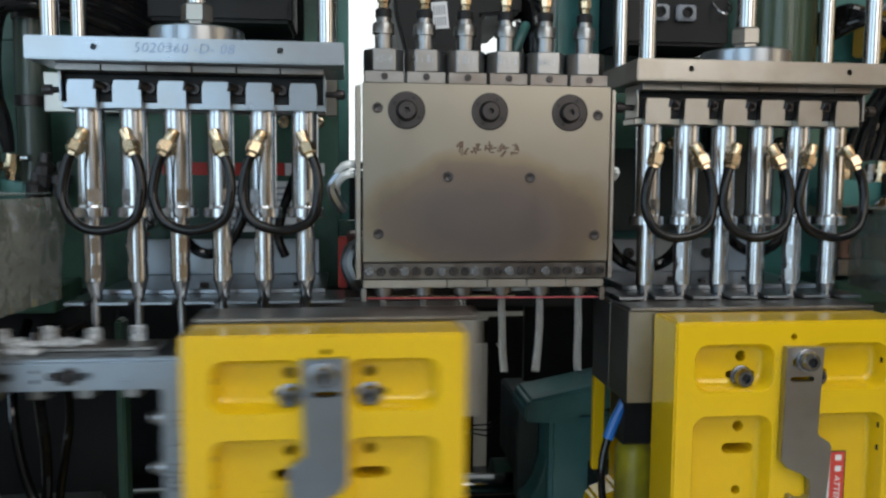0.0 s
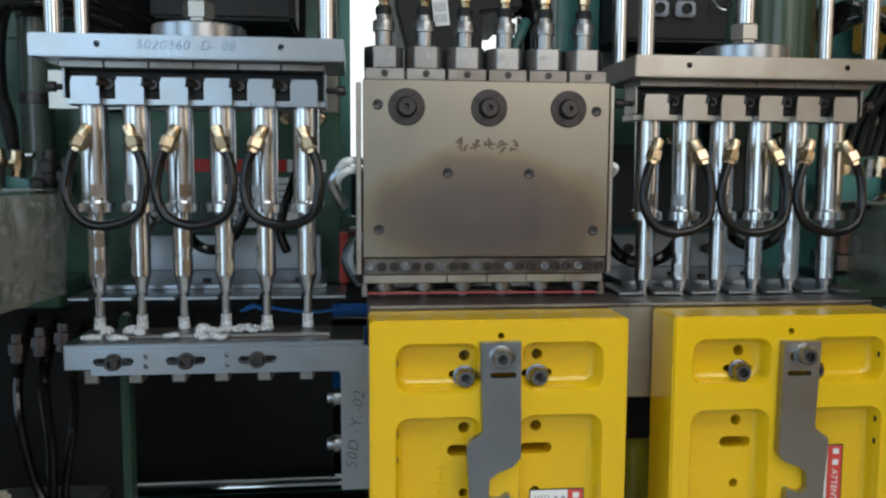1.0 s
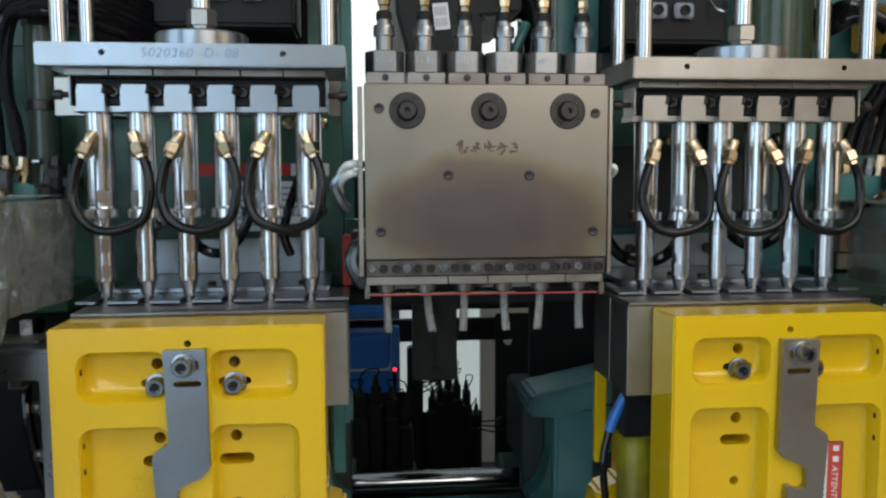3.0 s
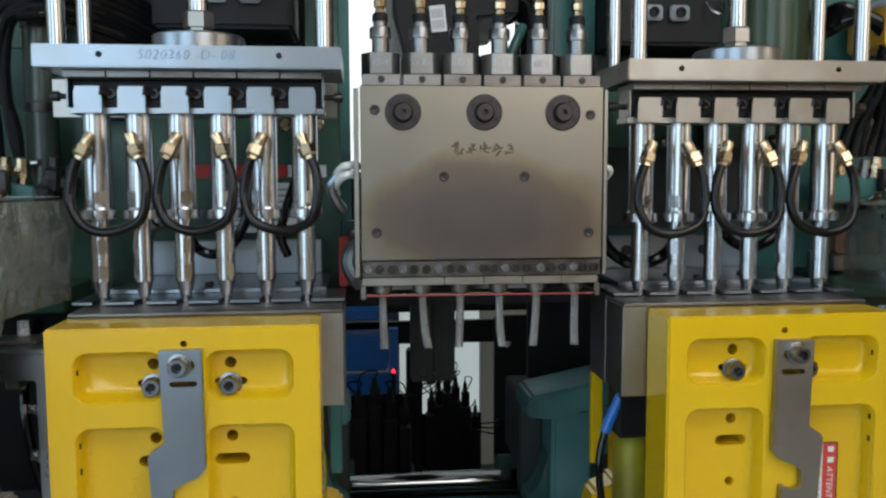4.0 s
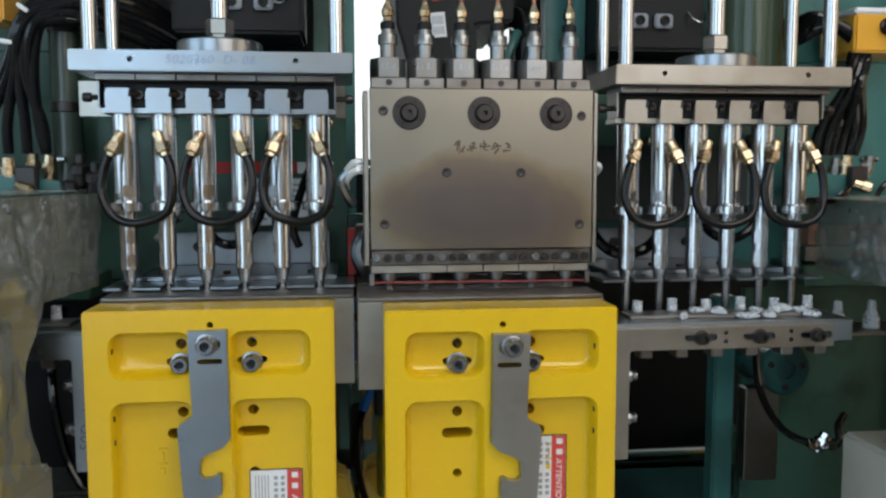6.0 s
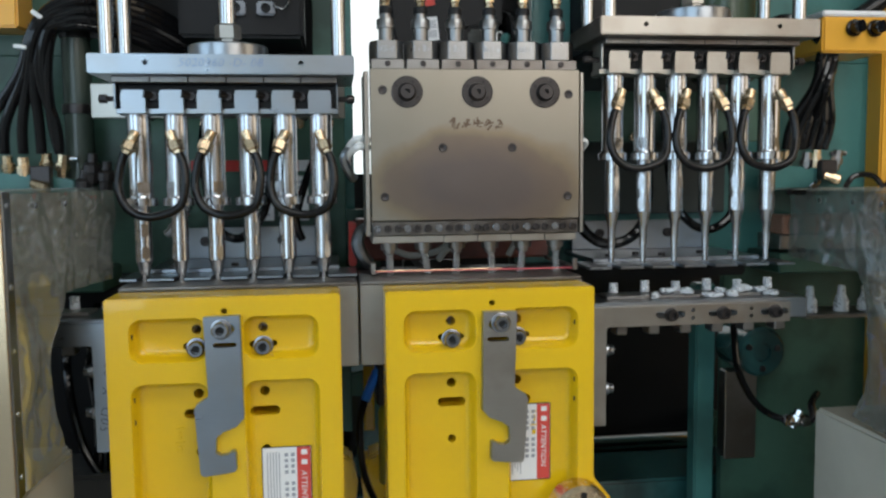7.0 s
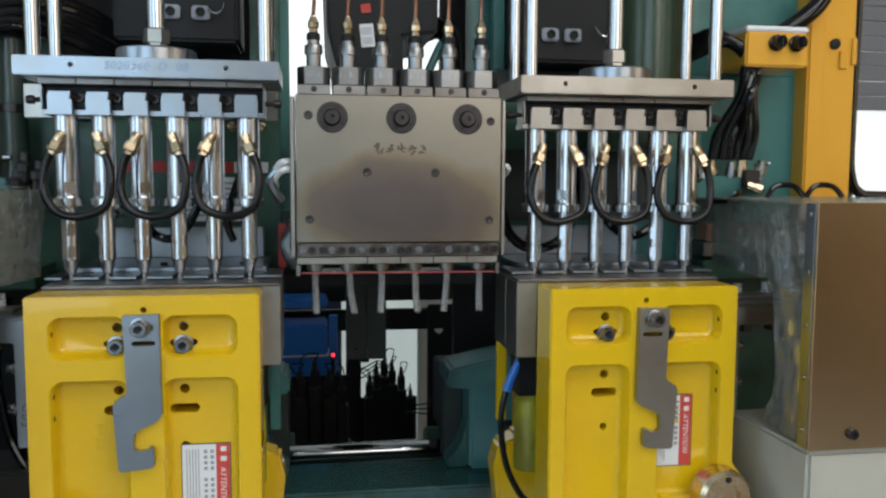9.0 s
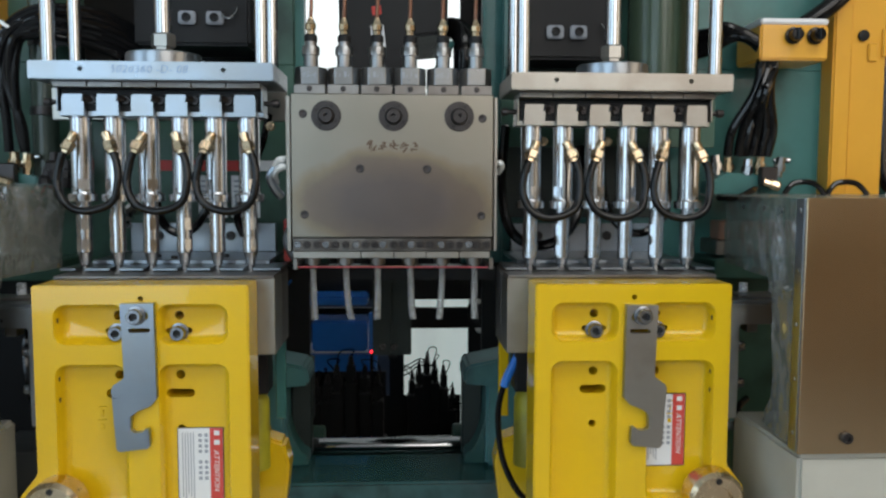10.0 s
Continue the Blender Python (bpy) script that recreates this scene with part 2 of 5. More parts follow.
def hose(bm, pts, r, seg=10, n=8):
    p = curve_points(pts, n) if n > 1 else [Vector(v) for v in pts]
    rings, side = [], None
    for i, c in enumerate(p):
        way = (p[min(i + 1, len(p) - 1)] - p[max(i - 1, 0)]).normalized()
        side = way.orthogonal() if side is None else side - way * side.dot(way)
        side.normalize()
        up = way.cross(side)
        rings.append([bm.verts.new(c + r * (math.cos(2 * math.pi * k / seg) * side + math.sin(2 * math.pi * k / seg) * up)) for k in range(seg)])
    for a, b in zip(rings, rings[1:]):
        for k in range(seg):
            bm.faces.new((a[k], a[(k + 1) % seg], b[(k + 1) % seg], b[k]))
    bm.faces.new(rings[0][::-1])
    bm.faces.new(rings[-1])
    return bm


def loft(bm, rings):
    """Closed outlines of equal length, each a list of points, joined in turn."""
    vs = [[bm.verts.new(p) for p in r] for r in rings]
    n = len(vs[0])
    for a, b in zip(vs, vs[1:]):
        for i in range(n):
            bm.faces.new((a[i], a[(i + 1) % n], b[(i + 1) % n], b[i]))
    bm.faces.new(vs[0][::-1])
    bm.faces.new(vs[-1])
    bmesh.ops.recalc_face_normals(bm, faces=bm.faces[:])
    return bm


def prism(bm, outline, y0, y1, bev=0.001):
    b = bmesh.new()
    loft(b, [[(x, y0, z) for x, z in outline], [(x, y1, z) for x, z in outline]])
    if bev:
        sharp = [e for e in b.edges if len(e.link_faces) == 2 and e.calc_face_angle(0) > 0.6]
        bmesh.ops.bevel(b, geom=sharp, offset=bev, segments=2, affect="EDGES", clamp_overlap=True)
    return merge(bm, b)


def rrect(x0, x1, z0, z1, r, n=5):
    r = min(r, 0.499 * (x1 - x0), 0.499 * (z1 - z0))
    out = []
    for cx, cz, a0 in ((x1 - r, z1 - r, 0), (x0 + r, z1 - r, 90), (x0 + r, z0 + r, 180), (x1 - r, z0 + r, 270)):
        for i in range(n + 1):
            a = radians(a0 + 90 * i / n)
            out.append((cx + r * math.cos(a), cz + r * math.sin(a)))
    return out


def cut(bm, cutter):
    """bm less cutter."""
    obs = []
    for b in (bm, cutter):
        bmesh.ops.recalc_face_normals(b, faces=b.faces[:])
        me = bpy.data.meshes.new("t")
        b.to_mesh(me)
        b.free()
        obs.append(new("t", me))
    md = obs[0].modifiers.new("cut", "BOOLEAN")
    md.operation, md.object, md.solver = "DIFFERENCE", obs[1], "EXACT"
    ev = obs[0].evaluated_get(bpy.context.evaluated_depsgraph_get())
    me = bpy.data.meshes.new_from_object(ev)
    out = bmesh.new()
    out.from_mesh(me)
    old = [o.data for o in obs]
    for o in obs:
        bpy.data.objects.remove(o)
    for m in [me, *old]:
        bpy.data.meshes.remove(m)
    return out


def finish(name, bm, material, smooth=35):
    bmesh.ops.recalc_face_normals(bm, faces=bm.faces[:])
    me = bpy.data.meshes.new(name)
    for f in bm.faces:
        f.smooth = True
    for e in bm.edges:
        e.smooth = not (len(e.link_faces) == 2 and e.calc_face_angle(0) > radians(smooth))
    bm.to_mesh(me)
    bm.free()
    me.materials.append(material)
    return new(name, me)


def part(name, bm, material, parent, label="", smooth=35):
    ob = finish(name, bm, material, smooth)
    ob.parent = parent
    if label:
        ob["label"] = label
    return ob


def whole(name, bm, material, label, category, group="", kind=""):
    """A thing of one mesh, built in world coordinates round its own base."""
    ob = finish(name, bm, material)
    return tagged(ob, label, category, group, kind)


def empty(name, at, label, category, group="", kind=""):
    ob = new(name)
    ob.location = at
    ob.empty_display_size = 0.02
    return tagged(ob, label, category, group, kind)


def B():
    return bmesh.new()


def words(name, text, size, m, material, parent=None, label="", depth=0.0004, spread=1.0, thin=0.0):
    cu = bpy.data.curves.new(name, "FONT")
    cu.body, cu.size, cu.extrude, cu.align_x, cu.align_y = text, size, depth, "CENTER", "CENTER"
    cu.resolution_u, cu.shear, cu.space_character, cu.offset = 3, 0.22, spread, -thin
    tmp = new("t", cu)
    me = bpy.data.meshes.new_from_object(tmp.evaluated_get(bpy.context.evaluated_depsgraph_get()))
    bpy.data.objects.remove(tmp)
    bpy.data.curves.remove(cu)
    me.materials.clear()
    me.materials.append(material)
    ob = new(name, me)
    ob.parent = parent
    ob.matrix_local = m
    if label:
        ob["label"] = label
    return ob


FACE = pose(0, 0, 0, 90, 0, 0)


def cap_screw(bm, x, y, z, r, h, seg=16):
    """A socket-head screw whose head faces the viewer, its underside at y."""
    lathe(bm, (x, y, z), (0, -1, 0), [(0, r), (h * 0.85, r), (h, r * 0.88), (h, r * 0.55), (h * 0.45, r * 0.5)], seg)
    return bm


# ---- the hall ----
def hall():
    # unseen shell round the machine, kept pale for bounce light
    b = B()
    box(b, -6, 6, -6, 5, -0.1, 0.0, 0)
    whole("floor", b, CONCRETE, "stained grey concrete hall floor", "floor", kind="structure")
    b = B()
    box(b, -4.3, 4.3, -5.2, 3.4, 4.2, 4.3, 0)
    whole("ceiling", b, WALL_PAINT, "plain grey hall ceiling", "ceiling", kind="structure")
    for name, xs, y, m in (("wall_south_1", (-4.3, 1.9), -5.2, WALL_PAINT), ("wall_south_warm", (1.9, 4.3), -5.2, WARM_BOUNCE), ("wall_north", (-4.3, 4.3), 3.2, WALL_PAINT)):
        b = B()
        box(b, xs[0], xs[1], y, y + 0.2, 0, 4.2, 0)
        whole(name, b, m, "unseen ochre wall added to warm reflections" if m is WARM_BOUNCE else "plain grey hall wall", "wall", kind="structure")
    # the east wall is ochre to send warm light back
    for name, x, m in (("wall_west", -4.3, WALL_PAINT), ("wall_east", 4.1, WARM_BOUNCE)):
        b = B()
        box(b, x, x + 0.2, -5.0, 3.2, 0, 4.2, 0)
        whole(name, b, m, "plain hall wall", "wall", kind="structure")


hall()


# ---- mould halves: platen, mould block, clamp, tray ----
HOME = {1: 0.4060, -1: 0.4000}   # home of each mould, either side of the die head
MZ = 1.36            # top of the platens
PITCH = 0.0588       # pitch of cavities, pins and dies


def pocket(cutter, x0, x1, z0, z1, y, depth, r):
    """A rounded pocket with sloping walls."""
    o = lambda e: rrect(x0 - e, x1 + e, z0 - e, z1 + e, r + e)
    c = B()
    loft(c, [[(x, yy, z) for x, z in o(e)] for yy, e in ((y - 0.004, 0.0018), (y, 0.0016), (y + 0.002, 0.0), (y + depth - 0.009, -0.0020), (y + depth - 0.004, -0.0042), (y + depth - 0.001, -0.0078), (y + depth, -0.0115))])
    return merge(cutter, c)


def slot(cutter, x0, x1, z0, z1, y0, y1):
    c = B()
    o = rrect(min(x0, x1), max(x0, x1), z0, z1, (z1 - z0) / 2)
    loft(c, [[(x, y0, z) for x, z in o], [(x, y1, z) for x, z in o]])
    return merge(cutter, c)


def mould_front(s, label):
    """The front mould half. s: 1 where the tray points to -x, -1 where it points to +x."""
    root = empty("mould_half", (-s * HOME[s], 0, MZ), label, "mould")
    z = lambda v: v - MZ
    X = lambda *v: tuple(sorted(s * a for a in v))
    right = 0.054 if s > 0 else 0.061
    hw = 0.172 if s > 0 else 0.1655
    kx, kz = (0.003, 0.0) if s > 0 else (-0.005, -0.006)
    b = B()
    prism(b, [(s * x, z(v)) for x, v in ((-hw, 1.36), (hw, 1.36), (hw, 0.86), (-hw - 0.03, 0.86), (-hw - 0.03, 1.012), (-hw, 1.050))], -0.118, -0.036, 0.0025)
    c = B()
    for x0, x1 in ((-0.137, -0.027), (0.027, 0.137)):
        pocket(c, *X(x0, x1), z(1.265), z(1.328), -0.118, 0.028, 0.018)
    pocket(c, *X(-0.137, -0.027), z(0.99), z(1.230), -0.118, 0.028, 0.018)
    pocket(c, *X(0.027, 0.137), z(0.965), z(1.230), -0.118, 0.028, 0.018)
    b = cut(b, c)
    c = B()
    for x in (-0.045, right):
        slot(c, *X(x - 0.021, x + 0.021), z(1.277), z(1.287), -0.13, -0.03)
        slot(c, *X(x - 0.0075, x + 0.0075), z(1.3000), z(1.3150), -0.13, -0.03)
        slot(c, *X(x - 0.0075, x + 0.0075), z(1.2010), z(1.2160), -0.13, -0.03)
        slot(c, *X(x - 0.0225, x + 0.0225), z(1.1695), z(1.1845), -0.13, -0.03)
        slot(c, *X(x - 0.0065, x + 0.0065), z(1.1105), z(1.1235), -0.13, -0.03)
    slot(c, -0.0045, 0.0045, z(1.334), z(1.343), -0.13, -0.03)
    slot(c, *X(-0.019 + kx, 0.015 + kx), z(1.285 + kz), z(1.294 + kz), -0.13, -0.06)
    body = cut(b, c)
    part("platen", body, YELLOW, root, "yellow enamelled cast platen with ribbed pockets")
    b = B()
    x = -0.1195
    for k, (w, h) in enumerate(((0.013, 0.003), (0.003, 0.012), (0.012, 0.003), (0.004, 0.010))):
        box(b, s * (x + 0.045) - w / 2 - 0.001 * k, s * (x + 0.045) + w / 2, -0.0915, -0.0895, z(1.155 - 0.011 * k) - h / 2, z(1.155 - 0.011 * k) + h / 2, 0.0008)
    part("cast_mark", b, YELLOW, root)
    for v in ((1.302, 1.206, 1.172) if s > 0 else (1.302, 1.210, 1.178)):
        b = B()
        box(b, s * -0.1368, s * -0.1344, -0.1095, -0.1055, z(v) - 0.0038, z(v) + 0.0036, 0.0006)
        part("paint_chip", b, HOLE, root, "dark chip in the enamel")
    # mould block behind the platen
    b = B()
    box(b, *X(-0.171, 0.2015), -0.034, 0.049, z(1.228), z(1.3615), 0.0012)
    part("mould_block", b, STEEL_WARM, root, "ground steel mould block, oil-stained on its end")
    b = B()
    box(b, *X(-0.170, 0.2005), -0.036, 0.0485, z(1.3615), z(1.3665), 0.0012)
    part("top_plate", b, STEEL_DARK, root)
    # clamp: a long notched bar ending in a hook
    ol = [(-0.032, 1.332), (0.021, 1.333), (0.023, 1.178), (0.012, 1.166), (-0.008, 1.158), (-0.0185, 1.150), (-0.020, 1.127), (-0.014, 1.122), (-0.002, 1.123), (0.004, 1.128), (0.009, 1.127), (0.010, 1.100), (0.006, 1.096), (-0.038, 1.091), (-0.043, 1.095), (-0.049, 1.193), (-0.046, 1.200), (-0.031, 1.210), (-0.028, 1.214)]
    b = B()
    prism(b, [(s * (x + kx), z(v + kz)) for x, v in ol], -0.131, -0.1185, 0.0008)
    c = B()
    slot(c, *X(-0.019 + kx, 0.015 + kx), z(1.286 + kz), z(1.293 + kz), -0.14, -0.11)
    slot(c, *X(-0.019 + kx, 0.013 + kx), z(1.306 + kz), z(1.320 + kz), -0.14, -0.11)
    part("clamp", cut(b, c), STEEL_WARM if s < 0 else STEEL, root, "ground steel clamp bar with a hooked foot")
    for x, y in ((kx - 0.006, -0.131), (-0.045, -0.092), (right, -0.092)):
        v = 1.3135 + kz * 0.7 if y < -0.12 else 1.2795
        w = B()
        lathe(w, (s * x, y, z(v)), (0, -1, 0), [(0, 0.0155), (0.0025, 0.0155), (0.003, 0.014)], 20)
        part("washer", w, BOLT, root)
        w = B()
        cap_screw(w, s * x, y - 0.003, z(v), 0.0122, 0.014, 20)
        sc = part("screw", w, BOLT, root, "bright socket-head screw")
        w = B()
        lathe(w, (s * x, y - 0.003 - 0.0066, z(v)), (0, -1, 0), [(0, 0.0058), (0.0008, 0.0058)], 6)
        part("socket", w, HOLE, sc)
    # tie-bar nut low on the outer side
    w = B()
    lathe(w, (s * -0.135, -0.118, z(1.004)), (0, -1, 0), [(0, 0.047), (0.036, 0.047), (0.044, 0.041), (0.044, 0.026), (0.034, 0.024)], 28)
    nut = part("tie_bar_nut", w, BRASS, root, "turned bronze tie-bar nut")
    for a in (90, 210, 330):
        w = B()
        lathe(w, (s * -0.135 + 0.034 * math.cos(radians(a)), -0.1615, z(1.004) + 0.034 * math.sin(radians(a))), (0, -1, 0), [(0, 0.0055), (0.0012, 0.0055)], 12)
        part("bore", w, HOLE, nut)
    # tray arm and tray
    b = B()
    prism(b, [(s * x, z(v)) for x, v in ((-0.170, 1.3135), (-0.54, 1.3135), (-0.54, 1.279), (-0.212, 1.279), (-0.210, 1.274), (-0.2095, 1.110), (-0.170, 1.110))], -0.047, -0.036, 0.0012)
    c = B()
    for x in (-0.510, -0.416, -0.322):
        slot(c, *X(x - 0.026, x + 0.026), z(1.292), z(1.303), -0.06, -0.02)
    for x in (-0.468, -0.362):
        for v in (1.291, 1.304):
            slot(c, *X(x - 0.0035, x + 0.0035), z(v - 0.0035), z(v + 0.0035), -0.06, -0.02)
    part("tray_arm", cut(b, c), STEEL_WARM if s < 0 else STEEL, root, "ground steel angle arm with slots")
    b = B()
    box(b, *X(-0.578, -0.176), -0.0355, 0.075, z(1.283), z(1.319), 0.002)
    c = B()
    for x in (-0.510, -0.416, -0.322):
        slot(c, *X(x - 0.025, x + 0.025), z(1.2925), z(1.3025), -0.06, -0.005)
    part("tray", cut(b, c), STEEL, root, "flat steel catch tray")
    b = B()
    box(b, *X(-0.53, -0.225), -0.002, 0.05, z(1.3192), z(1.3245), 0.001)
    part("tray_insert", b, STEEL_DARK, root)
    for x in (-0.510, -0.416, -0.322):
        w = B()
        lathe(w, (s * x, -0.0472, z(1.2975)), (0, -1, 0), [(0, 0.0118), (0.002, 0.0118), (0.0024, 0.0105)], 16)
        cap_screw(w, s * x, -0.0495, z(1.2975), 0.0095, 0.012)
        part("screw", w, BLACK_OXIDE, root)
    for v in (1.235, 1.168):
        w = B()
        lathe(w, (s * -0.2095, -0.02, z(v)), (-s, 0, 0), [(0, 0.012), (0.01, 0.012), (0.014, 0.009), (0.02, 0.0085)], 14)
        part("screw", w, BOLT, root)
    for i in range(6):
        w = B()
        x = (i - 2.5) * PITCH - s * HOME[s]
        box(w, x - 0.010, x + 0.010, -0.002, 0.03, z(1.256), z(1.2825), 0.002)
        part("bottle_rest", w, STEEL_DARK, root)
    return root


def mould_back(s):
    root = empty("mould_half", (-s * HOME[s], 0.05, MZ), "oily steel rear mould half on a yellow platen", "mould")
    z = lambda v: v - MZ
    X = lambda *v: tuple(sorted(s * a for a in v))
    b = B()
    box(b, *X(-0.171, 0.2015), 0.001, 0.085, z(1.228), z(1.3615), 0.0012)
    part("mould_block", b, STEEL_DARK, root)
    b = B()
    box(b, *X(-0.170, 0.2005), 0.0015, 0.085, z(1.3615), z(1.3665), 0.0012)
    part("top_plate", b, STEEL_DARK, root)
    b = B()
    prism(b, [(s * x, z(v)) for x, v in ((-0.16, 1.355), (0.15, 1.355), (0.15, 1.03), (0.19, 1.015), (0.20, 0.97), (0.19, 0.88), (-0.16, 0.88))], 0.088, 0.15, 0.006)
    part("platen", b, YELLOW, root)
    b = B()
    box(b, *X(0.172, 0.192), 0.105, 0.118, z(1.06), z(1.232), 0.002)
    part("bracket_strip", b, YELLOW if s < 0 else TEAL, root)
    b = B()
    box(b, *X(0.12, 0.172), 0.02, 0.08, z(1.13), z(1.2275), 0.004)
    part("hose_port", b, IRON_AND_SHADE, root)
    b = B()
    lathe(b, (s * 0.138, 0.055, z(0.98)), (0, 0, 1), [(0, 0.030), (0.13, 0.030), (0.14, 0.026), (0.15, 0.020)], 20)
    part("guide_cylinder", b, OLIVE, root, "olive yellow guide cylinder")
    # bearing stand: sloping cap on a hollow casting, gripping the guide shaft
    xi = 0.205 if s > 0 else 0.163
    W = lambda *v: tuple(sorted(s * (HOME[s] - xi - a) for a in v))
    O = lambda pts: [(s * (HOME[s] - xi - a), z(v)) for a, v in pts]
    b = B()
    box(b, *W(0.055, 0.19), 0.43, 0.56, z(0.841), z(1.06), 0.008, 2)
    stand = part("bearing_stand", b, PALE_TEAL, root, "pale teal cast bearing stand")
    b = B()
    prism(b, O(((0.0, 1.046), (0.0, 1.078), (0.010, 1.092), (0.215, 1.134), (0.215, 1.080), (0.06, 1.040))), 0.42, 0.56, 0.006)
    part("cap", b, PALE_TEAL, stand)
    # shadow in the hollow casting is coloured in: dark web, dark rear housing
    b = B()
    box(b, *W(0.004, 0.0548), 0.525, 0.56, z(0.841), z(1.052), 0.004)
    part("web", b, POST_SHADE_GREEN, stand)
    b = B()
    prism(b, O(((0.006, 0.841), (0.0545, 0.841), (0.0545, 0.96), (0.049, 0.93), (0.038, 0.895), (0.022, 0.872), (0.008, 0.864))), 0.455, 0.5245, 0.005)
    part("gusset", b, TEAL, stand)
    b = B()
    cyl(b, (s * (HOME[s] - xi + 0.002), 0.80, z(0.79)), (s * (HOME[s] - xi - 0.054), 0.80, z(0.79)), 0.046, 28, 0.004)
    part("shaft_collar", b, DARK_TEAL, stand)
    b = B()
    box(b, *W(0.06, 0.18), 0.69, 0.79, z(0.744), z(0.8455), 0.004)
    part("slide_block", b, IRON_AND_SHADE, stand)
    b = B()
    box(b, *W(0.03, 0.18), 0.561, 0.86, z(0.846), z(1.03), 0.006)
    part("rear_housing", b, POST_SHADE_GREEN, stand)
    b = B()
    box(b, *X(-0.10, 0.10), 0.14, 0.56, z(0.89), z(0.96), 0.006)
    part("carriage_arm", b, IRON_AND_SHADE, root)
    if s < 0:
        b = B()
        hose(b, [(s * 0.15, 0.03, z(1.228)), (s * 0.162, 0.03, z(1.205)), (s * 0.182, 0.028, z(1.165)), (s * 0.192, 0.026, z(1.140))], 0.0085, 10)
        part("air_line", b, BLUE, root, "blue air line")
        b = B()
        hose(b, [(s * 0.192, 0.026, z(1.142)), (s * 0.203, 0.02, z(1.09)), (s * 0.196, 0.01, z(1.01)), (s * 0.17, 0.0, z(0.95)), (s * 0.14, 0.0, z(0.92))], 0.0062, 10)
        part("air_hose", b, RUBBER, root, "black air hose")
    return root


left_front = mould_front(1, "yellow mould half with a steel clamp and catch tray")
right_front = mould_front(-1, "yellow mould half with a worn steel clamp and catch tray")
left_back = mould_back(1)
right_back = mould_back(-1)


def sticker(root, s):
    """Safety label: white with small print and a red heading band, its lines running upward."""
    x0, x1, z1, z0 = ((0.047, 0.122, 1.118, 0.985) if s > 0 else (0.024, 0.100, 1.168, 1.042))
    z0, z1 = z0 - MZ, z1 - MZ
    y = -0.0902
    b = B()
    box(b, x0, x1, y - 0.0010, y, z0, z1, 0)
    lab = part("warning_label", b, PAPER, root, "white safety label with a red heading band")
    b = B()
    box(b, x1 - 0.022, x1 - 0.001, y - 0.0016, y - 0.0010, z0 + 0.001, z1 - 0.001, 0)
    part("heading_band", b, LABEL_RED, lab)
    words("heading", "ATTENTION", 0.0125, Matrix.Translation((x1 - 0.0115, y - 0.0018, z0 * 0.55 + z1 * 0.45)) @ FACE @ pose(0, 0, 0, 0, 0, -90), PAPER, lab)
    b = B()
    for k in range(2):
        box(b, x1 - 0.0150, x1 - 0.0060, y - 0.0022, y - 0.0016, z1 - 0.013 - 0.016 * k, z1 - 0.005 - 0.016 * k, 0)
    part("heading_mark", b, PAPER, lab)
    b = B()
    for k in range(2):
        for i in range(9):
            if i != 4:
                box(b, x1 - 0.031 - 0.010 * k, x1 - 0.0255 - 0.010 * k, y - 0.0014, y - 0.0010, z1 - 0.010 - 0.0092 * i - 0.0055, z1 - 0.010 - 0.0092 * i, 0)
    part("bold_print", b, GREY_PRINT, lab)
    b = B()
    for k in range(5):
        box(b, x1 - 0.0500 - 0.0045 * k, x1 - 0.0485 - 0.0045 * k, y - 0.0014, y - 0.0010, z0 + 0.01 + 0.005 * (k % 3), z1 - 0.008, 0)
    part("fine_print", b, GREY_PRINT, lab)
    b = B()
    for a in (x0, x1):
        box(b, a - 0.0006, a + 0.0006, y - 0.0014, y, z0, z1, 0)
    for a in (z0, z1):
        box(b, x0, x1, y - 0.0015, y, a - 0.0006, a + 0.0006, 0)
    part("label_border", b, HOLE, lab)


sticker(left_front, 1)
sticker(right_front, -1)
words("marking", "50D -Y,-02", 0.022, Matrix.Translation((-0.19, -0.0476, 1.195 - MZ)) @ FACE @ pose(0, 0, 0, 0, 0, 84), BLACK_INK, left_front, spread=1.12, thin=0.0005)


# ---- blow-pin units ----
PIN = [(1.308, 0.0038), (1.310, 0.0050), (1.338, 0.0054), (1.339, 0.0065), (1.374, 0.0070), (1.377, 0.0077), (1.3995, 0.0128), (1.4005, 0.0138), (1.4290, 0.0138), (1.4293, 0.0120), (1.4325, 0.0120), (1.4328, 0.0138), (1.470, 0.0138), (1.4703, 0.0128), (1.4910, 0.0128), (1.4912, 0.0250), (1.4920, 0.0257), (1.5040, 0.0257), (1.5048, 0.0250), (1.505, 0.0200), (1.508, 0.0190), (1.648, 0.0190)]


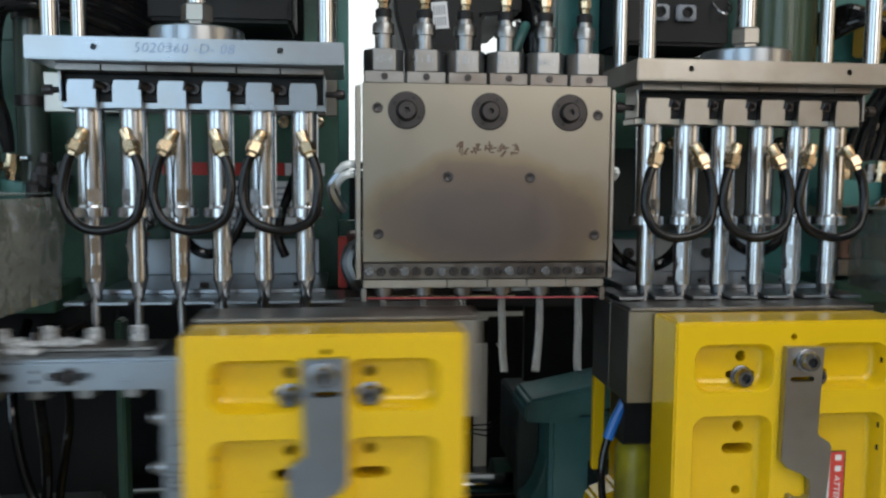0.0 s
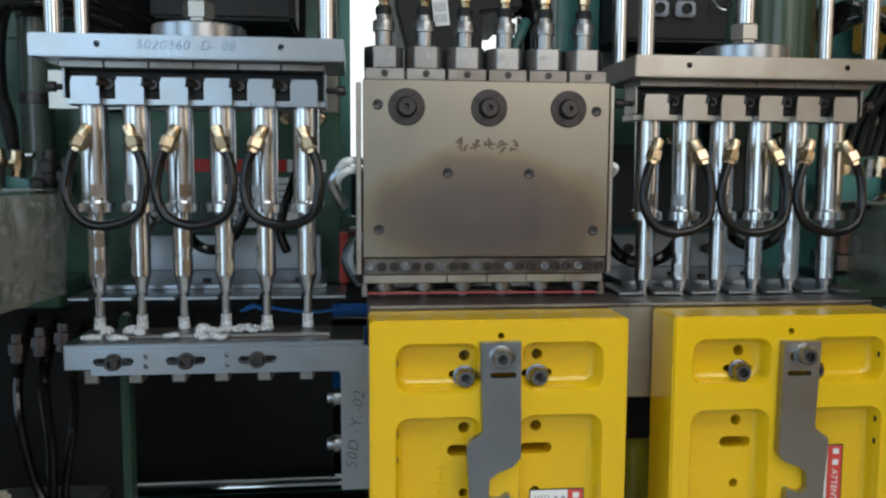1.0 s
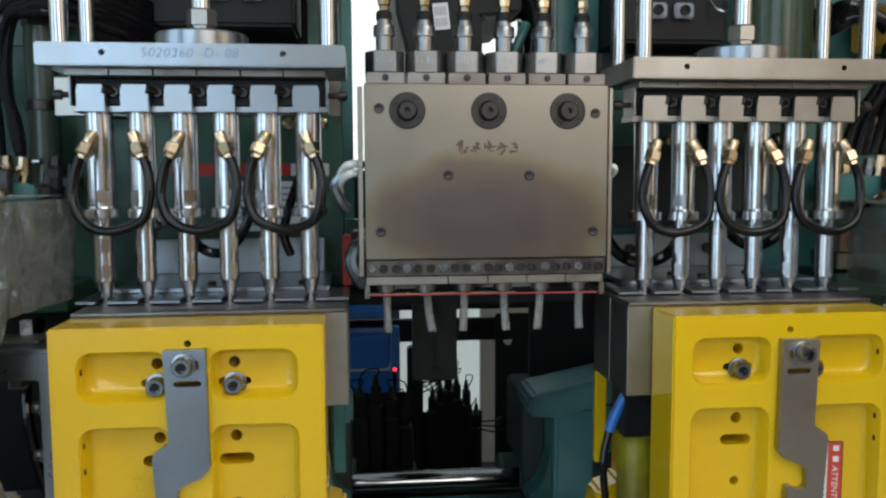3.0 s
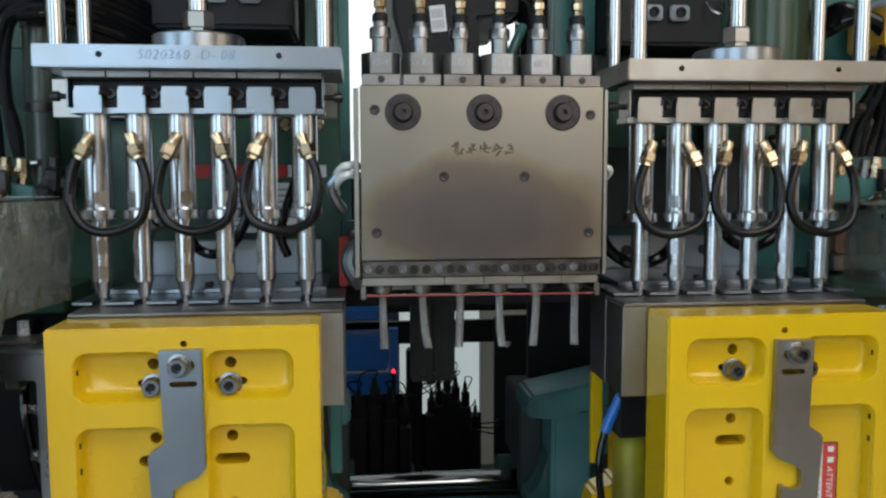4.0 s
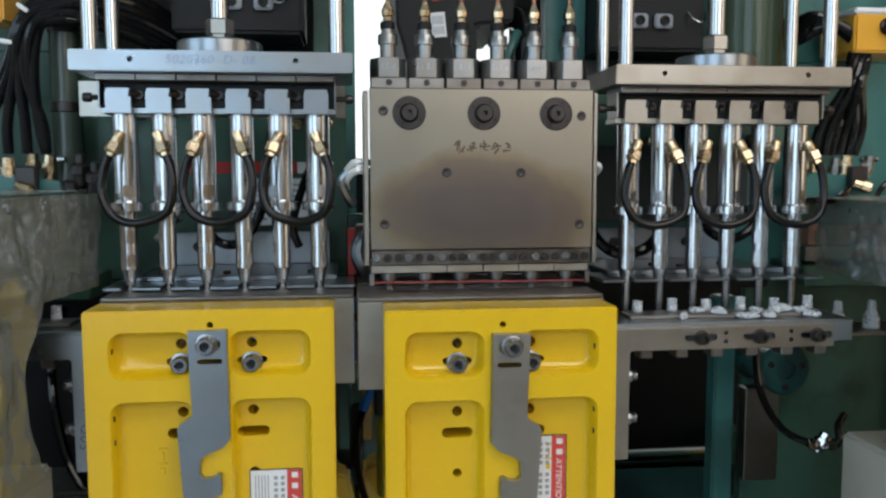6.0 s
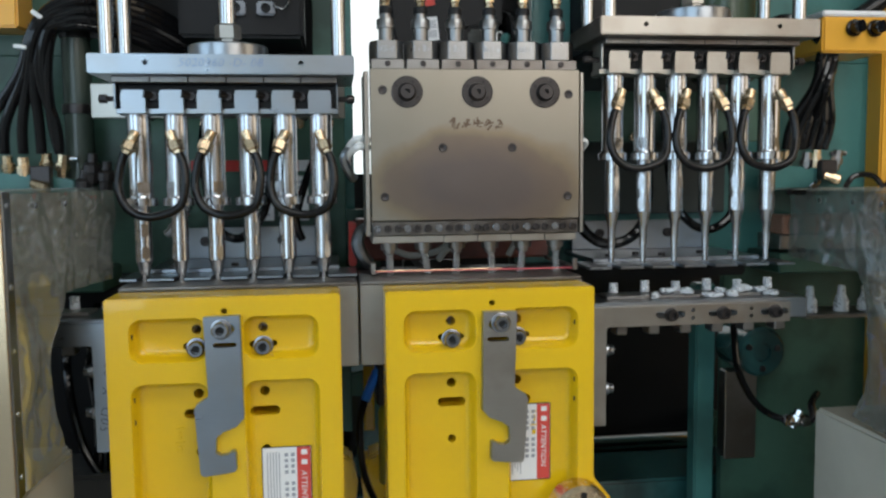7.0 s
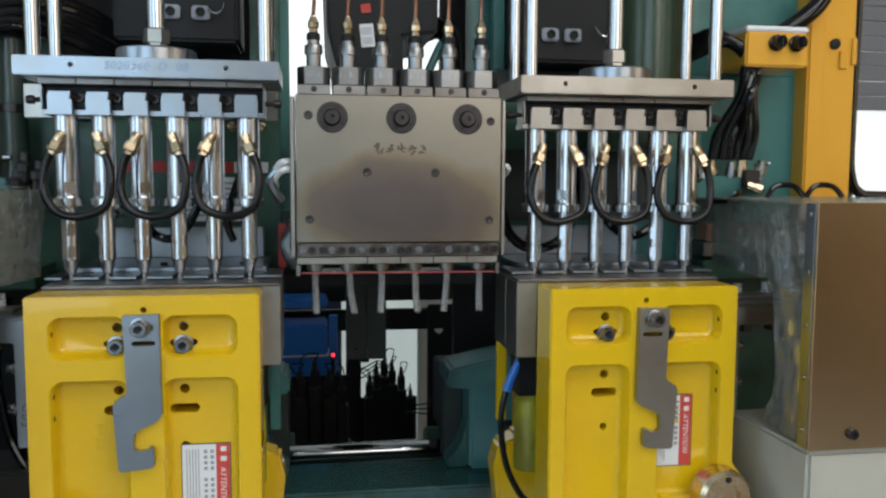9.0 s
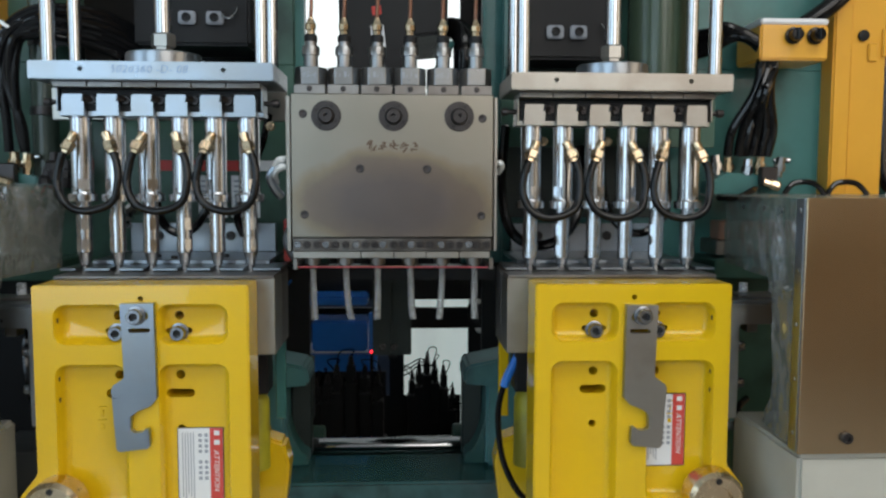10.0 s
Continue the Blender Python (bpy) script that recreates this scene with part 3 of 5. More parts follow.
def blow_unit(x, half, zp, warm, label):
    """Plate with six blow pins. zp: underside of the plate when down."""
    dz = zp - 1.698
    root = empty("blow_unit", (x, 0.05, zp), label, "machine head")
    z = lambda v: v + dz - zp
    front, back = -0.078, 0.10
    b = B()
    prism(b, [(-half, z(1.698)), (half, z(1.698)), (half, z(1.728)), (-half, z(1.728))], front, back, 0.0016)
    c = B()
    for xx in (-0.117, 0.120):
        slot(c, xx - 0.0042, xx + 0.0042, z(1.7105), z(1.719), front - 0.01, front + 0.02)
    part("carrier_plate", cut(b, c), STEEL_WARM if warm else STEEL, root, "thick ground steel carrier plate")
    for i in range(6):
        px = (i - 2.5) * PITCH
        b = B()
        box(b, px - PITCH / 2 + 0.0006, px + PITCH / 2 - 0.0006, -0.048, 0.03, z(1.688), z(1.6975), 0.0008)
        part("spacer", b, STEEL_DARK, root)
    b = B()
    box(b, -2.5 * PITCH - 0.027, 2.5 * PITCH + 0.027, -0.018, 0.03, z(1.650), z(1.687), 0.001)
    part("rear_rail", b, IRON_AND_SHADE, root)
    b = B()
    box(b, -2.5 * PITCH - 0.030, 2.5 * PITCH + 0.030, -0.0185, 0.03, z(1.6405), z(1.6495), 0.0008)
    part("rail_ledge", b, STEEL_WARM if warm else STEEL, root)
    for i in range(6):
        px = (i - 2.5) * PITCH
        b = B()
        prism(b, [(px - 0.0188, z(1.6405)), (px + 0.0188, z(1.6405)), (px + 0.0188, z(1.6695)), (px + 0.0165, z(1.6775)), (px - 0.0165, z(1.6775)), (px - 0.0188, z(1.6695))], -0.036, -0.0185, 0.0007)
        part("clamp_block", b, STEEL_WARM if warm else STEEL, root, "", 20)
        if i < 5:
            b = B()
            cap_screw(b, px + PITCH / 2, -0.02, z(1.668), 0.0075, 0.009, 12)
            lathe(b, (px + PITCH / 2 - 0.004, -0.026, z(1.669)), (-0.6, -0.6, 0.1), [(0, 0.006), (0.014, 0.006), (0.014, 0.003)], 10)
            part("screw", b, BLACK_OXIDE, root)
        b = B()
        lathe(b, (px, 0, 0), (0, 0, 1), [(z(h), r) for h, r in PIN], 40)
        c = B()
        for v0, v1, d in ((1.405, 1.424, 0.0126), (1.441, 1.462, 0.0126), (1.513, 1.531, 0.0165)):
            for sg in (-1, 1):
                turn = radians((24, -38, 30, 42, -42, 36)[i])
                q = B()
                box(q, -0.03, 0.03, sg * d, sg * (d + 0.02), z(v0), z(v1), 0)
                bmesh.ops.rotate(q, verts=q.verts[:], cent=(0, 0, 0), matrix=Matrix.Rotation(turn, 3, "Z"))
                bmesh.ops.translate(q, verts=q.verts[:], vec=(px, 0, 0))
                merge(c, q)
        part("blow_pin", cut(b, c), CHROME, root, "polished stepped blow pin", 13)
        sd = -1 if i % 2 == 0 else 1
        b = B()
        a = Vector((px + sd * 0.001, -0.0175, z(1.601)))
        cyl(b, a, a + Vector((0, -0.020, 0)), 0.0052, 12)
        e = a + Vector((-sd * 0.003, -0.022, 0.007))
        w = Vector((sd * 0.36, -0.25, -0.9)).normalized()
        lathe(b, e - w * 0.004, w, [(0, 0.0066), (0.0015, 0.0084), (0.018, 0.0084), (0.019, 0.0078)], 16)
        elbow = part("elbow_fitting", b, BRASS, root, "brass elbow fitting")
        b = B()
        lathe(b, e + w * 0.0142, w, [(0, 0.0095), (0.0018, 0.0122), (0.0150, 0.0122), (0.017, 0.0100), (0.0175, 0.0082), (0.022, 0.0078)], 6)
        part("hex_nut", b, BRASS, elbow, "", 20)
    for k in range(3):
        xa, xb = (2 * k - 2.5) * PITCH, (2 * k - 1.5) * PITCH
        ya = -0.047
        w = 0.004 * (k - 1)
        b = B()
        hose(b, [(xa - 0.0125, ya - 0.003, z(1.576)), (xa - 0.019, ya - 0.005, z(1.555)), (xa - 0.0225, ya - 0.008, z(1.52)), (xa - 0.008, ya - 0.012, z(1.488)), ((xa + xb) / 2 + w, ya - 0.014, z(1.4755)), (xb + 0.010, ya - 0.012, z(1.490)), (xb + 0.0205, ya - 0.008, z(1.525)), (xb + 0.019, ya - 0.005, z(1.556)), (xb + 0.0125, ya - 0.003, z(1.576))], 0.0070, 14)
        part("hose_loop", b, RUBBER, root, "glossy black rubber hose loop")
    # set screws at the ends of the rail
    for sg in (-1, 1):
        b = B()
        cyl(b, (sg * 0.173, -0.012, z(1.665)), (sg * 0.205, -0.012, z(1.665)), 0.0042, 10)
        lathe(b, (sg * 0.192, -0.012, z(1.665)), (sg, 0, 0), [(0, 0.0072), (0.010, 0.0072), (0.012, 0.006)], 12)
        part("side_screw", b, BLACK_OXIDE, root)
        b = B()
        box(b, sg * 0.1742, sg * 0.1775, -0.03, 0.02, z(1.649), z(1.690), 0.001)
        part("end_cap", b, STEEL_WARM if warm else STEEL, root)
    for sg in (-1, 1):
        for yy in (-0.05, 0.07):
            b = B()
            cyl(b, (sg * (half - 0.024), yy, z(1.7285)), (sg * (half - 0.024), yy, z(2.15)), 0.0115, 20)
            part("guide_rod", b, ROD, root)
    b = B()
    lathe(b, (0, 0, z(1.7282)), (0, 0, 1), [(0, 0.063), (0.002, 0.0645), (0.020, 0.0645), (0.0225, 0.062)], 40)
    part("flange", b, STEEL, root, "turned steel flange")
    b = B()
    lathe(b, (0, 0, z(1.7508)), (0, 0, 1), [(0, 0.017), (0.012, 0.017), (0.0125, 0.0215), (0.033, 0.0215), (0.036, 0.018)], 6)
    part("lock_nut", b, STEEL_WARM, root, "", 20)
    b = B()
    cyl(b, (0, 0, z(1.76)), (0, 0, z(2.15)), 0.0145, 22)
    part("piston_rod", b, ROD, root)
    return root


left_unit = blow_unit(-0.4065, 0.2035, 1.698, False, "steel blow unit of six polished pins with hose loops")
right_unit = blow_unit(0.398, 0.195, 1.687, True, "worn steel blow unit of six polished pins with hoses")
words("marking", "5020360 -D- 08", 0.0185, Matrix.Translation((-0.004, -0.0785, 0.0165)) @ FACE, INK, left_unit, spread=1.08, thin=0.0004)


# ---- die head ----
def die_head():
    root = empty("die_head", (0, 0.05, 1.40), "heat-tinted steel die head with six brass-fitted dies", "machine head")
    z = lambda v: v - 1.40
    b = B()
    box(b, -0.178, 0.1755, -0.05, -0.038, z(1.430), z(1.680), 0.0012)
    part("face_plate", b, HEAT, root, "heat-tinted steel face plate")
    b = B()
    box(b, -0.172, 0.169, -0.0375, 0.055, z(1.402), z(1.678), 0.001)
    part("core", b, STEEL_DARK, root)
    for x0, x1 in ((-0.1875, -0.1800), (0.1775, 0.1835)):
        b = B()
        box(b, x0, x1, -0.047, 0.052, z(1.405), z(1.676), 0.001)
        part("side_plate", b, STEEL_WARM, root)
    for x in (-0.117, 0.0, 0.115):
        b = B()
        lathe(b, (x, -0.0502, z(1.642)), (0, -1, 0), [(0, 0.0262), (0.0012, 0.0262), (0.0015, 0.0245), (0.0008, 0.024), (0.0008, 0.0150), (0.010, 0.0130), (0.0115, 0.0115), (0.0115, 0.004), (0.004, 0.0035)], 28)
        port = part("port", b, BLACK_OXIDE, root, "scorched round adjuster port")
        for a in (60, 150, 240, 330):
            w = B()
            lathe(w, (x + 0.0195 * math.cos(radians(a)), -0.0512, z(1.642) + 0.0195 * math.sin(radians(a))), (0, -1, 0), [(0, 0.0022), (0.001, 0.0022)], 8)
            part("pin_hole", w, HOLE, port)
    for x, v, r in ((-0.157, 1.645, 0.0075), (0.156, 1.639, 0.0075), (-0.156, 1.470, 0.0075), (0.155, 1.468, 0.0075), (-0.0585, 1.5505, 0.0075), (0.059, 1.550, 0.0075)):
        b = B()
        lathe(b, (x, -0.0502, z(v)), (0, -1, 0), [(0, r), (0.0006, r), (0.0008, r * 0.75), (0.0001, r * 0.6)], 16)
        part("screw", b, BLACK_OXIDE, root)
    b = B()
    rnd = random.Random(21)
    for k in range(5):
        for i in range(7):
            w, h = rnd.uniform(0.004, 0.012), rnd.uniform(0.0018, 0.0034)
            q = B()
            box(q, -w / 2, w / 2, -0.0504, -0.0499, -h / 2, h / 2, 0)
            bmesh.ops.rotate(q, verts=q.verts[:], cent=(0, 0, 0), matrix=Matrix.Rotation(radians(rnd.choice((8, -12, 25, 70, 95, -50))), 3, "Y"))
            bmesh.ops.translate(q, verts=q.verts[:], vec=(-0.038 + 0.0185 * k + rnd.uniform(-0.006, 0.006), -0.00003 * (7 * k + i), z(1.5895) + rnd.uniform(-0.0065, 0.0065)))
            merge(b, q)
    part("marking", b, SOOT_INK, root, "illegible scorched brush marks")
    # screw strip and die retainers
    b = B()
    box(b, -0.177, 0.174, -0.049, -0.0376, z(1.4055), z(1.4285), 0.001)
    part("screw_strip", b, mat("oil_burnt_steel", (0.15, 0.14, 0.13), 0.42, 1.0, 0.3, 40, 200, 0.2, stain=(0.05, 0.04, 0.035), stain_amount=0.7), root)
    rnd = random.Random(4)
    for i in range(21):
        x = -0.1675 + 0.333 * i / 20 + rnd.uniform(-0.002, 0.002)
        b = B()
        cap_screw(b, x, -0.0492, z(1.417), 0.0066, 0.0045, 14)
        part("screw", b, BLACK_OXIDE if i % 3 else BOLT, root)
    xs = (-0.178, -0.058, 0.0, 0.0575, 0.116, 0.172)
    for x0, x1 in zip(xs, xs[1:]):
        b = B()
        box(b, x0 + 0.0004, x1 - 0.0004, -0.046, 0.05, z(1.3925), z(1.405), 0.001)
        part("retainer", b, STEEL_WARM, root)
    for i in range(6):
        x = (i - 2.5) * PITCH
        b = B()
        lathe(b, (x, 0, z(1.3705)), (0, 0, 1), [(0, 0.0082), (0.001, 0.0092), (0.007, 0.0095), (0.008, 0.0145), (0.0218, 0.0150)], 20)
        part("die", b, STEEL_DARK, root)
        # upper blocks
        b = B()
        box(b, x - 0.0275, x + 0.0275, -0.035, 0.03, z(1.681), z(1.6975), 0.001)
        blk = part("die_base", b, STEEL_DARK, root)
        w = B()
        cap_screw(w, x, -0.0352, z(1.690), 0.005, 0.002, 12)
        part("screw", w, BLACK_OXIDE, blk)
        b = B()
        o = [(-0.0282, -0.012), (-0.0155, -0.030), (0.0155, -0.030), (0.0282, -0.012), (0.0282, 0.026), (-0.0282, 0.026)]
        q = B()
        loft(q, [[(x + a, c, z(v)) for a, c in o] for v in (1.698, 1.729)])
        bmesh.ops.bevel(q, geom=q.edges[:], offset=0.001, segments=1, affect="EDGES")
        merge(b, q)
        part("die_block", b, DIE_STEEL, root, "bright steel die block with faint ink marks", 20)
        b = B()
        lathe(b, (x, -0.004, z(1.7295)), (0, 0, 1), [(0, 0.0125), (0.022, 0.0125), (0.0225, 0.0158), (0.036, 0.0158), (0.038, 0.0145), (0.0385, 0.0105), (0.046, 0.0100)], 22)
        part("neck", b, DIE_STEEL, root)
        b = B()
        lathe(b, (x, -0.004, z(1.7755)), (0, 0, 1), [(0, 0.0118), (0.010, 0.0118), (0.0125, 0.0100)], 16)
        part("gland_seal", b, IRON_AND_SHADE, root, "black gland seal")
        b = B()
        lathe(b, (x, -0.004, z(1.788)), (0, 0, 1), [(0, 0.0076), (0.007, 0.0070), (0.0085, 0.0092), (0.0175, 0.0100), (0.0185, 0.0092), (0.027, 0.0052), (0.030, 0.0042)], 8)
        part("brass_nut", b, BRASS, root, "brass compression nut")
        b = B()
        hose(b, [(x, -0.004, z(1.816)), (x + 0.001, -0.003, z(1.86)), (x + 0.004 * (i - 2.5), 0.02, z(1.95)), (x + 0.01 * (i - 2.5), 0.08, z(2.1))], 0.0034, 8)
        part("copper_tube", b, COPPER, root)
        if i in (0, 4):
            words("ink_mark", "45-4" if i == 0 else "45-1", 0.014, Matrix.Translation((x - 0.002, -0.0305, z(1.7145))) @ FACE, GREY_PRINT, root)
        elif i in (1, 2, 3):
            b = B()
            for k in range(4):
                h = 0.006 + 0.004 * ((i + k) % 2)
                box(b, x - 0.014 + 0.0075 * k, x - 0.0128 + 0.0075 * k + 0.0035 * ((k + i) % 3 == 0), -0.0304, -0.0299, z(1.711), z(1.711) + h, 0)
            part("ink_mark", b, GREY_PRINT, root)
    # glass-cloth wrapped leads at the sides
    for k in range(2):
        b = B()
        hose(b, [(-0.180, -0.01, z(1.566 - 0.013 * k)), (-0.195, -0.03, z(1.567 - 0.013 * k)), (-0.207, -0.022, z(1.562 - 0.014 * k)), (-0.216, 0.0, z(1.545 - 0.012 * k)), (-0.214, 0.02, z(1.525 - 0.01 * k))], 0.0058, 8)
        part("heater_lead", b, WHITE, root, "white glass-cloth heater lead")
    b = B()
    hose(b, [(-0.21, -0.012, z(1.552)), (-0.222, -0.006, z(1.535)), (-0.213, 0.004, z(1.512)), (-0.204, 0.012, z(1.50))], 0.008, 8)
    part("foil_sleeve", b, STEEL, root)
    b = B()
    hose(b, [(0.178, -0.012, z(1.560)), (0.190, -0.03, z(1.562)), (0.195, -0.02, z(1.555)), (0.190, -0.005, z(1.545))], 0.005, 8)
    part("heater_lead", b, WHITE, root, "white glass-cloth heater lead")
    return root


head = die_head()

# parisons: soft tubes that run out of the dies
parisons = []
for i in range(6):
    x = (i - 2.5) * PITCH
    bend = (0.002, 0.010, -0.002, 0.006, -0.005, 0.002)[i]
    b = B()
    p = curve_points([(0, 0, 0.17), (0, 0, 0.12), (0.0015 * (i % 2), 0, 0.07), (bend * 0.45, 0, 0.03), (bend, 0, 0)], 5)
    seg = 16
    rings = []
    for k, c in enumerate(reversed(p)):
        r = 0.0066 - 0.0012 * (k / len(p))
        rings.append([(c.x + r * math.cos(2 * math.pi * a / seg), c.y + r * math.sin(2 * math.pi * a / seg), c.z) for a in range(seg)])
    inner = [[(cx * 0.8 + 0.2 * sum(q[0] for q in r) / seg, cy * 0.8, cz) for cx, cy, cz in r] for r in rings]
    loft(b, inner[::-1] + rings)
    ob = whole("parison", b, PARISON, "clear molten plastic tube hanging from its die", "plastic tube", "parisons under the die head")
    ob.location = (x, 0.05, 1.26)
    parisons.append((ob, x))


# ---- trimmings and bottle necks that ride on the trays ----
left_riders, right_riders = [], []


def scraps(s, riders, spots, seed):
    rnd = random.Random(seed)
    for i in range(6):
        b = B()
        hgt = 0.017 + 0.003 * (i % 2)
        lathe(b, (0, 0, 0), (0, 0, 1), [(0.0, 0.0082), (0.003, 0.0086), (0.007, 0.0082), (hgt * 0.6, 0.0076), (hgt - 0.004, 0.0074), (hgt - 0.002, 0.0080), (hgt, 0.0076), (hgt, 0.0066), (0.004, 0.0062), (0.003, 0.002)], 16)
        ob = whole("bottle_neck", b, MILKY, "milky bottle neck standing in the catch tray", "bottle neck", "bottle necks on the tray")
        ob.matrix_basis = pose((i - 2.5) * PITCH - s * 2 * HOME[s], 0.045, 1.3247, rnd.uniform(-3, 3), rnd.uniform(-3, 3), 0)
        riders.append(ob)
    for x, y in spots:
        b = B()
        r = rnd.uniform(0.009, 0.0145)
        ring = rnd.random() < 0.55
        pts = []
        for k in range(12):
            a = 2 * math.pi * k / 12
            w = r * (1 + 0.18 * math.sin(2 * a + rnd.uniform(0, 6)))
            pts.append((w * math.cos(a), 0.75 * w * math.sin(a), 0.0035 + rnd.uniform(0, 0.002)))
        if ring:
            hose(b, pts + [pts[0]], 0.0034, 7, 2)
        else:
            loft(b, [[(px * k, py * k, h) for px, py, _ in pts] for h, k in ((0, 0.7), (0.002, 1.0), (0.006, 0.96), (0.010, 0.65), (0.0115, 0.3))])
        ob = whole("plastic_trimming", b, MILKY, "curled milky plastic trimming lying on the tray", "plastic scrap", "plastic trimmings on the tray")
        ob.matrix_basis = pose(x - s * HOME[s], y, 1.3252 if -0.002 < y < 0.05 else 1.3196, rnd.uniform(-6, 6), rnd.uniform(-6, 6), rnd.uniform(0, 360))
        riders.append(ob)


scraps(1, left_riders, [(-0.548, -0.012), (-0.531, 0.004), (-0.513, -0.016), (-0.499, 0.008), (-0.487, 0.0), (-0.443, -0.006), (-0.404, 0.012), (-0.400, -0.008), (-0.387, 0.002), (-0.379, -0.016), (-0.372, 0.01), (-0.355, 0.006), (-0.336, 0.008), (-0.345, 0.022), (-0.318, 0.015)], 3)
scraps(-1, right_riders, [(0.312, -0.004), (0.372, 0.002), (0.416, -0.008), (0.436, 0.006), (0.452, -0.01), (0.472, 0.008), (0.512, 0.004), (0.527, -0.006), (0.345, 0.02), (0.488, 0.02)], 8)


# ---- the machine behind ----
def comb_plate(s):
    x0, x1 = sorted((s * 0.589, s * 0.203))
    root = empty("stripper_plate", ((x0 + x1) / 2, 0.16, 1.369), "grey steel stripper plate slotted for the blow pins", "machine plate", "stripper plates")
    cx = (x0 + x1) / 2
    b = B()
    box(b, x0 - cx, x1 - cx, -0.137, -0.03, 0.0, 0.0045, 0.0008)
    c = B()
    unit_x = -0.4065 if s < 0 else 0.398
    for i in range(6):
        px = unit_x + (i - 2.5) * PITCH - cx
        q = B()
        box(q, px - 0.0085, px + 0.0085, -0.17, -0.095, -0.02, 0.03, 0)
        merge(c, q)
    part("comb", cut(b, c), STEEL, root)
    b = B()
    box(b, x0 - cx + 0.03, x1 - cx - 0.03, -0.062, 0.13, 0.0046, 0.012, 0.001)
    part("bed", b, STEEL, root)
    b = B()
    box(b, -0.150, 0.148, 0.118, 0.1285, 0.0122, 0.072, 0.0012)
    part("upstand", b, STEEL, root)
    for x in (-0.092, 0.055):
        w = B()
        cap_screw(w, x, 0.1178, 0.046, 0.0095, 0.008)
        part("screw", w, BLACK_OXIDE, root)
    for k, x in enumerate((-0.125, -0.06, -0.02, 0.07, 0.12)):
        w = B()
        lathe(w, (x, -0.035 + 0.03 * (k % 2), 0.0121), (0, 0, 1), [(0, 0.0065), (0.005, 0.0065), (0.006, 0.0055)], 10)
        part("screw", w, BLACK_OXIDE, root)


comb_plate(-1)
comb_plate(1)


def beam(name, x0, x1, y0, y1, z0, z1, m, label, category="machine frame", bev=0.004):
    b = B()
    box(b, x0, x1, y0, y1, z0, z1, bev, 2)
    return whole(name, b, m, label, category)


def panel(s):
    """Back panel with an opening over the blow unit."""
    xo0, xo1 = (-0.66, -0.275) if s < 0 else (0.26, 0.49)
    xa, xb = (-1.30, -0.215) if s < 0 else (0.235, 1.10)
    root = empty("back_panel", ((xa + xb) / 2, 0.34, 1.35), "oily dark green back panel of the machine" if s < 0 else "teal painted back panel of the machine", "machine panel")
    cx = (xa + xb) / 2
    m = DARK_TEAL if s < 0 else TEAL
    for x0, x1, z0, z1 in (((xb + 0.0005, xb + 0.07, 1.35, 1.47) if s < 0 else (xa - 0.09, xa - 0.0005, 1.35, 1.62)), (xa, xb, 1.35, 1.775), (xa, xo0, 1.7752, 2.3), (xo1, xb, 1.7752, 2.3)):
        b = B()
        box(b, x0 - cx, x1 - cx, 0, 0.03, z0 - 1.35, z1 - 1.35, 0.0015)
        part("sheet", b, m, root)
    b = B()
    # black sheet added to make the opening's depth dark
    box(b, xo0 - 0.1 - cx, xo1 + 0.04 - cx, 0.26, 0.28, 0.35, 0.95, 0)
    part("shade_sheet", b, IRON_AND_SHADE, root)
    return root


panel(-1)
panel(1)

# added plate that darkens the teal panel behind the right pins
beam("darkening_plate", 0.24, 0.60, 0.322, 0.3385, 1.452, 1.772, POST_SHADE_GREEN, "dark plate added to darken the panel behind the pins", "machine plate", 0.002)

# black valve bodies hung in the openings, each with two grey terminal boxes
for x0, x1, y0, z0, bx in ((-0.52, -0.29, 0.25, 1.80, (-0.43, -0.375)), (0.262, 0.45, 0.215, 1.775, (0.305, 0.352))):
    root = empty("hanging_valve", ((x0 + x1) / 2, y0, z0), "black valve body with grey terminal boxes", "valve", "valve bodies")
    cx = (x0 + x1) / 2
    b = B()
    box(b, x0 - cx, x1 - cx, 0.0, 0.16, 0, 0.5, 0.006, 2)
    part("body", b, IRON_AND_SHADE, root)
    for xx in bx:
        w = B()
        box(w, xx - cx, xx - cx + 0.034, -0.012, -0.0005, 0.040, 0.066, 0.003, 2)
        tb = part("terminal_box", w, GREY_PRINT, root, "small grey terminal box")
        w = B()
        lathe(w, (xx - cx + 0.017, -0.0122, 0.053), (0, -1, 0), [(0, 0.009), (0.004, 0.009), (0.004, 0.006), (0.001, 0.005)], 14)
        part("gland", w, IRON_AND_SHADE, tb)
    w = B()
    hose(w, [(0.06, -0.006, 0.07), (0.066, -0.02, 0.055), (0.078, -0.022, 0.05), (0.088, -0.015, 0.06), (0.09, -0.002, 0.075)], 0.0022, 8)
    part("hook", w, ROD, root)

# pneumatic cylinders hanging behind the rods at the top
b = B()
lathe(b, (0.525, 0.19, 1.715), (0, 0, 1), [(0, 0.055), (0.004, 0.060), (0.55, 0.060)], 32)
whole("air_cylinder", b, mat("dark_olive_enamel", (0.045, 0.070, 0.042), 0.22, 0.0, 0.15, 14, 90, 0.2), "dark green air cylinder behind the guide rods", "air cylinder")

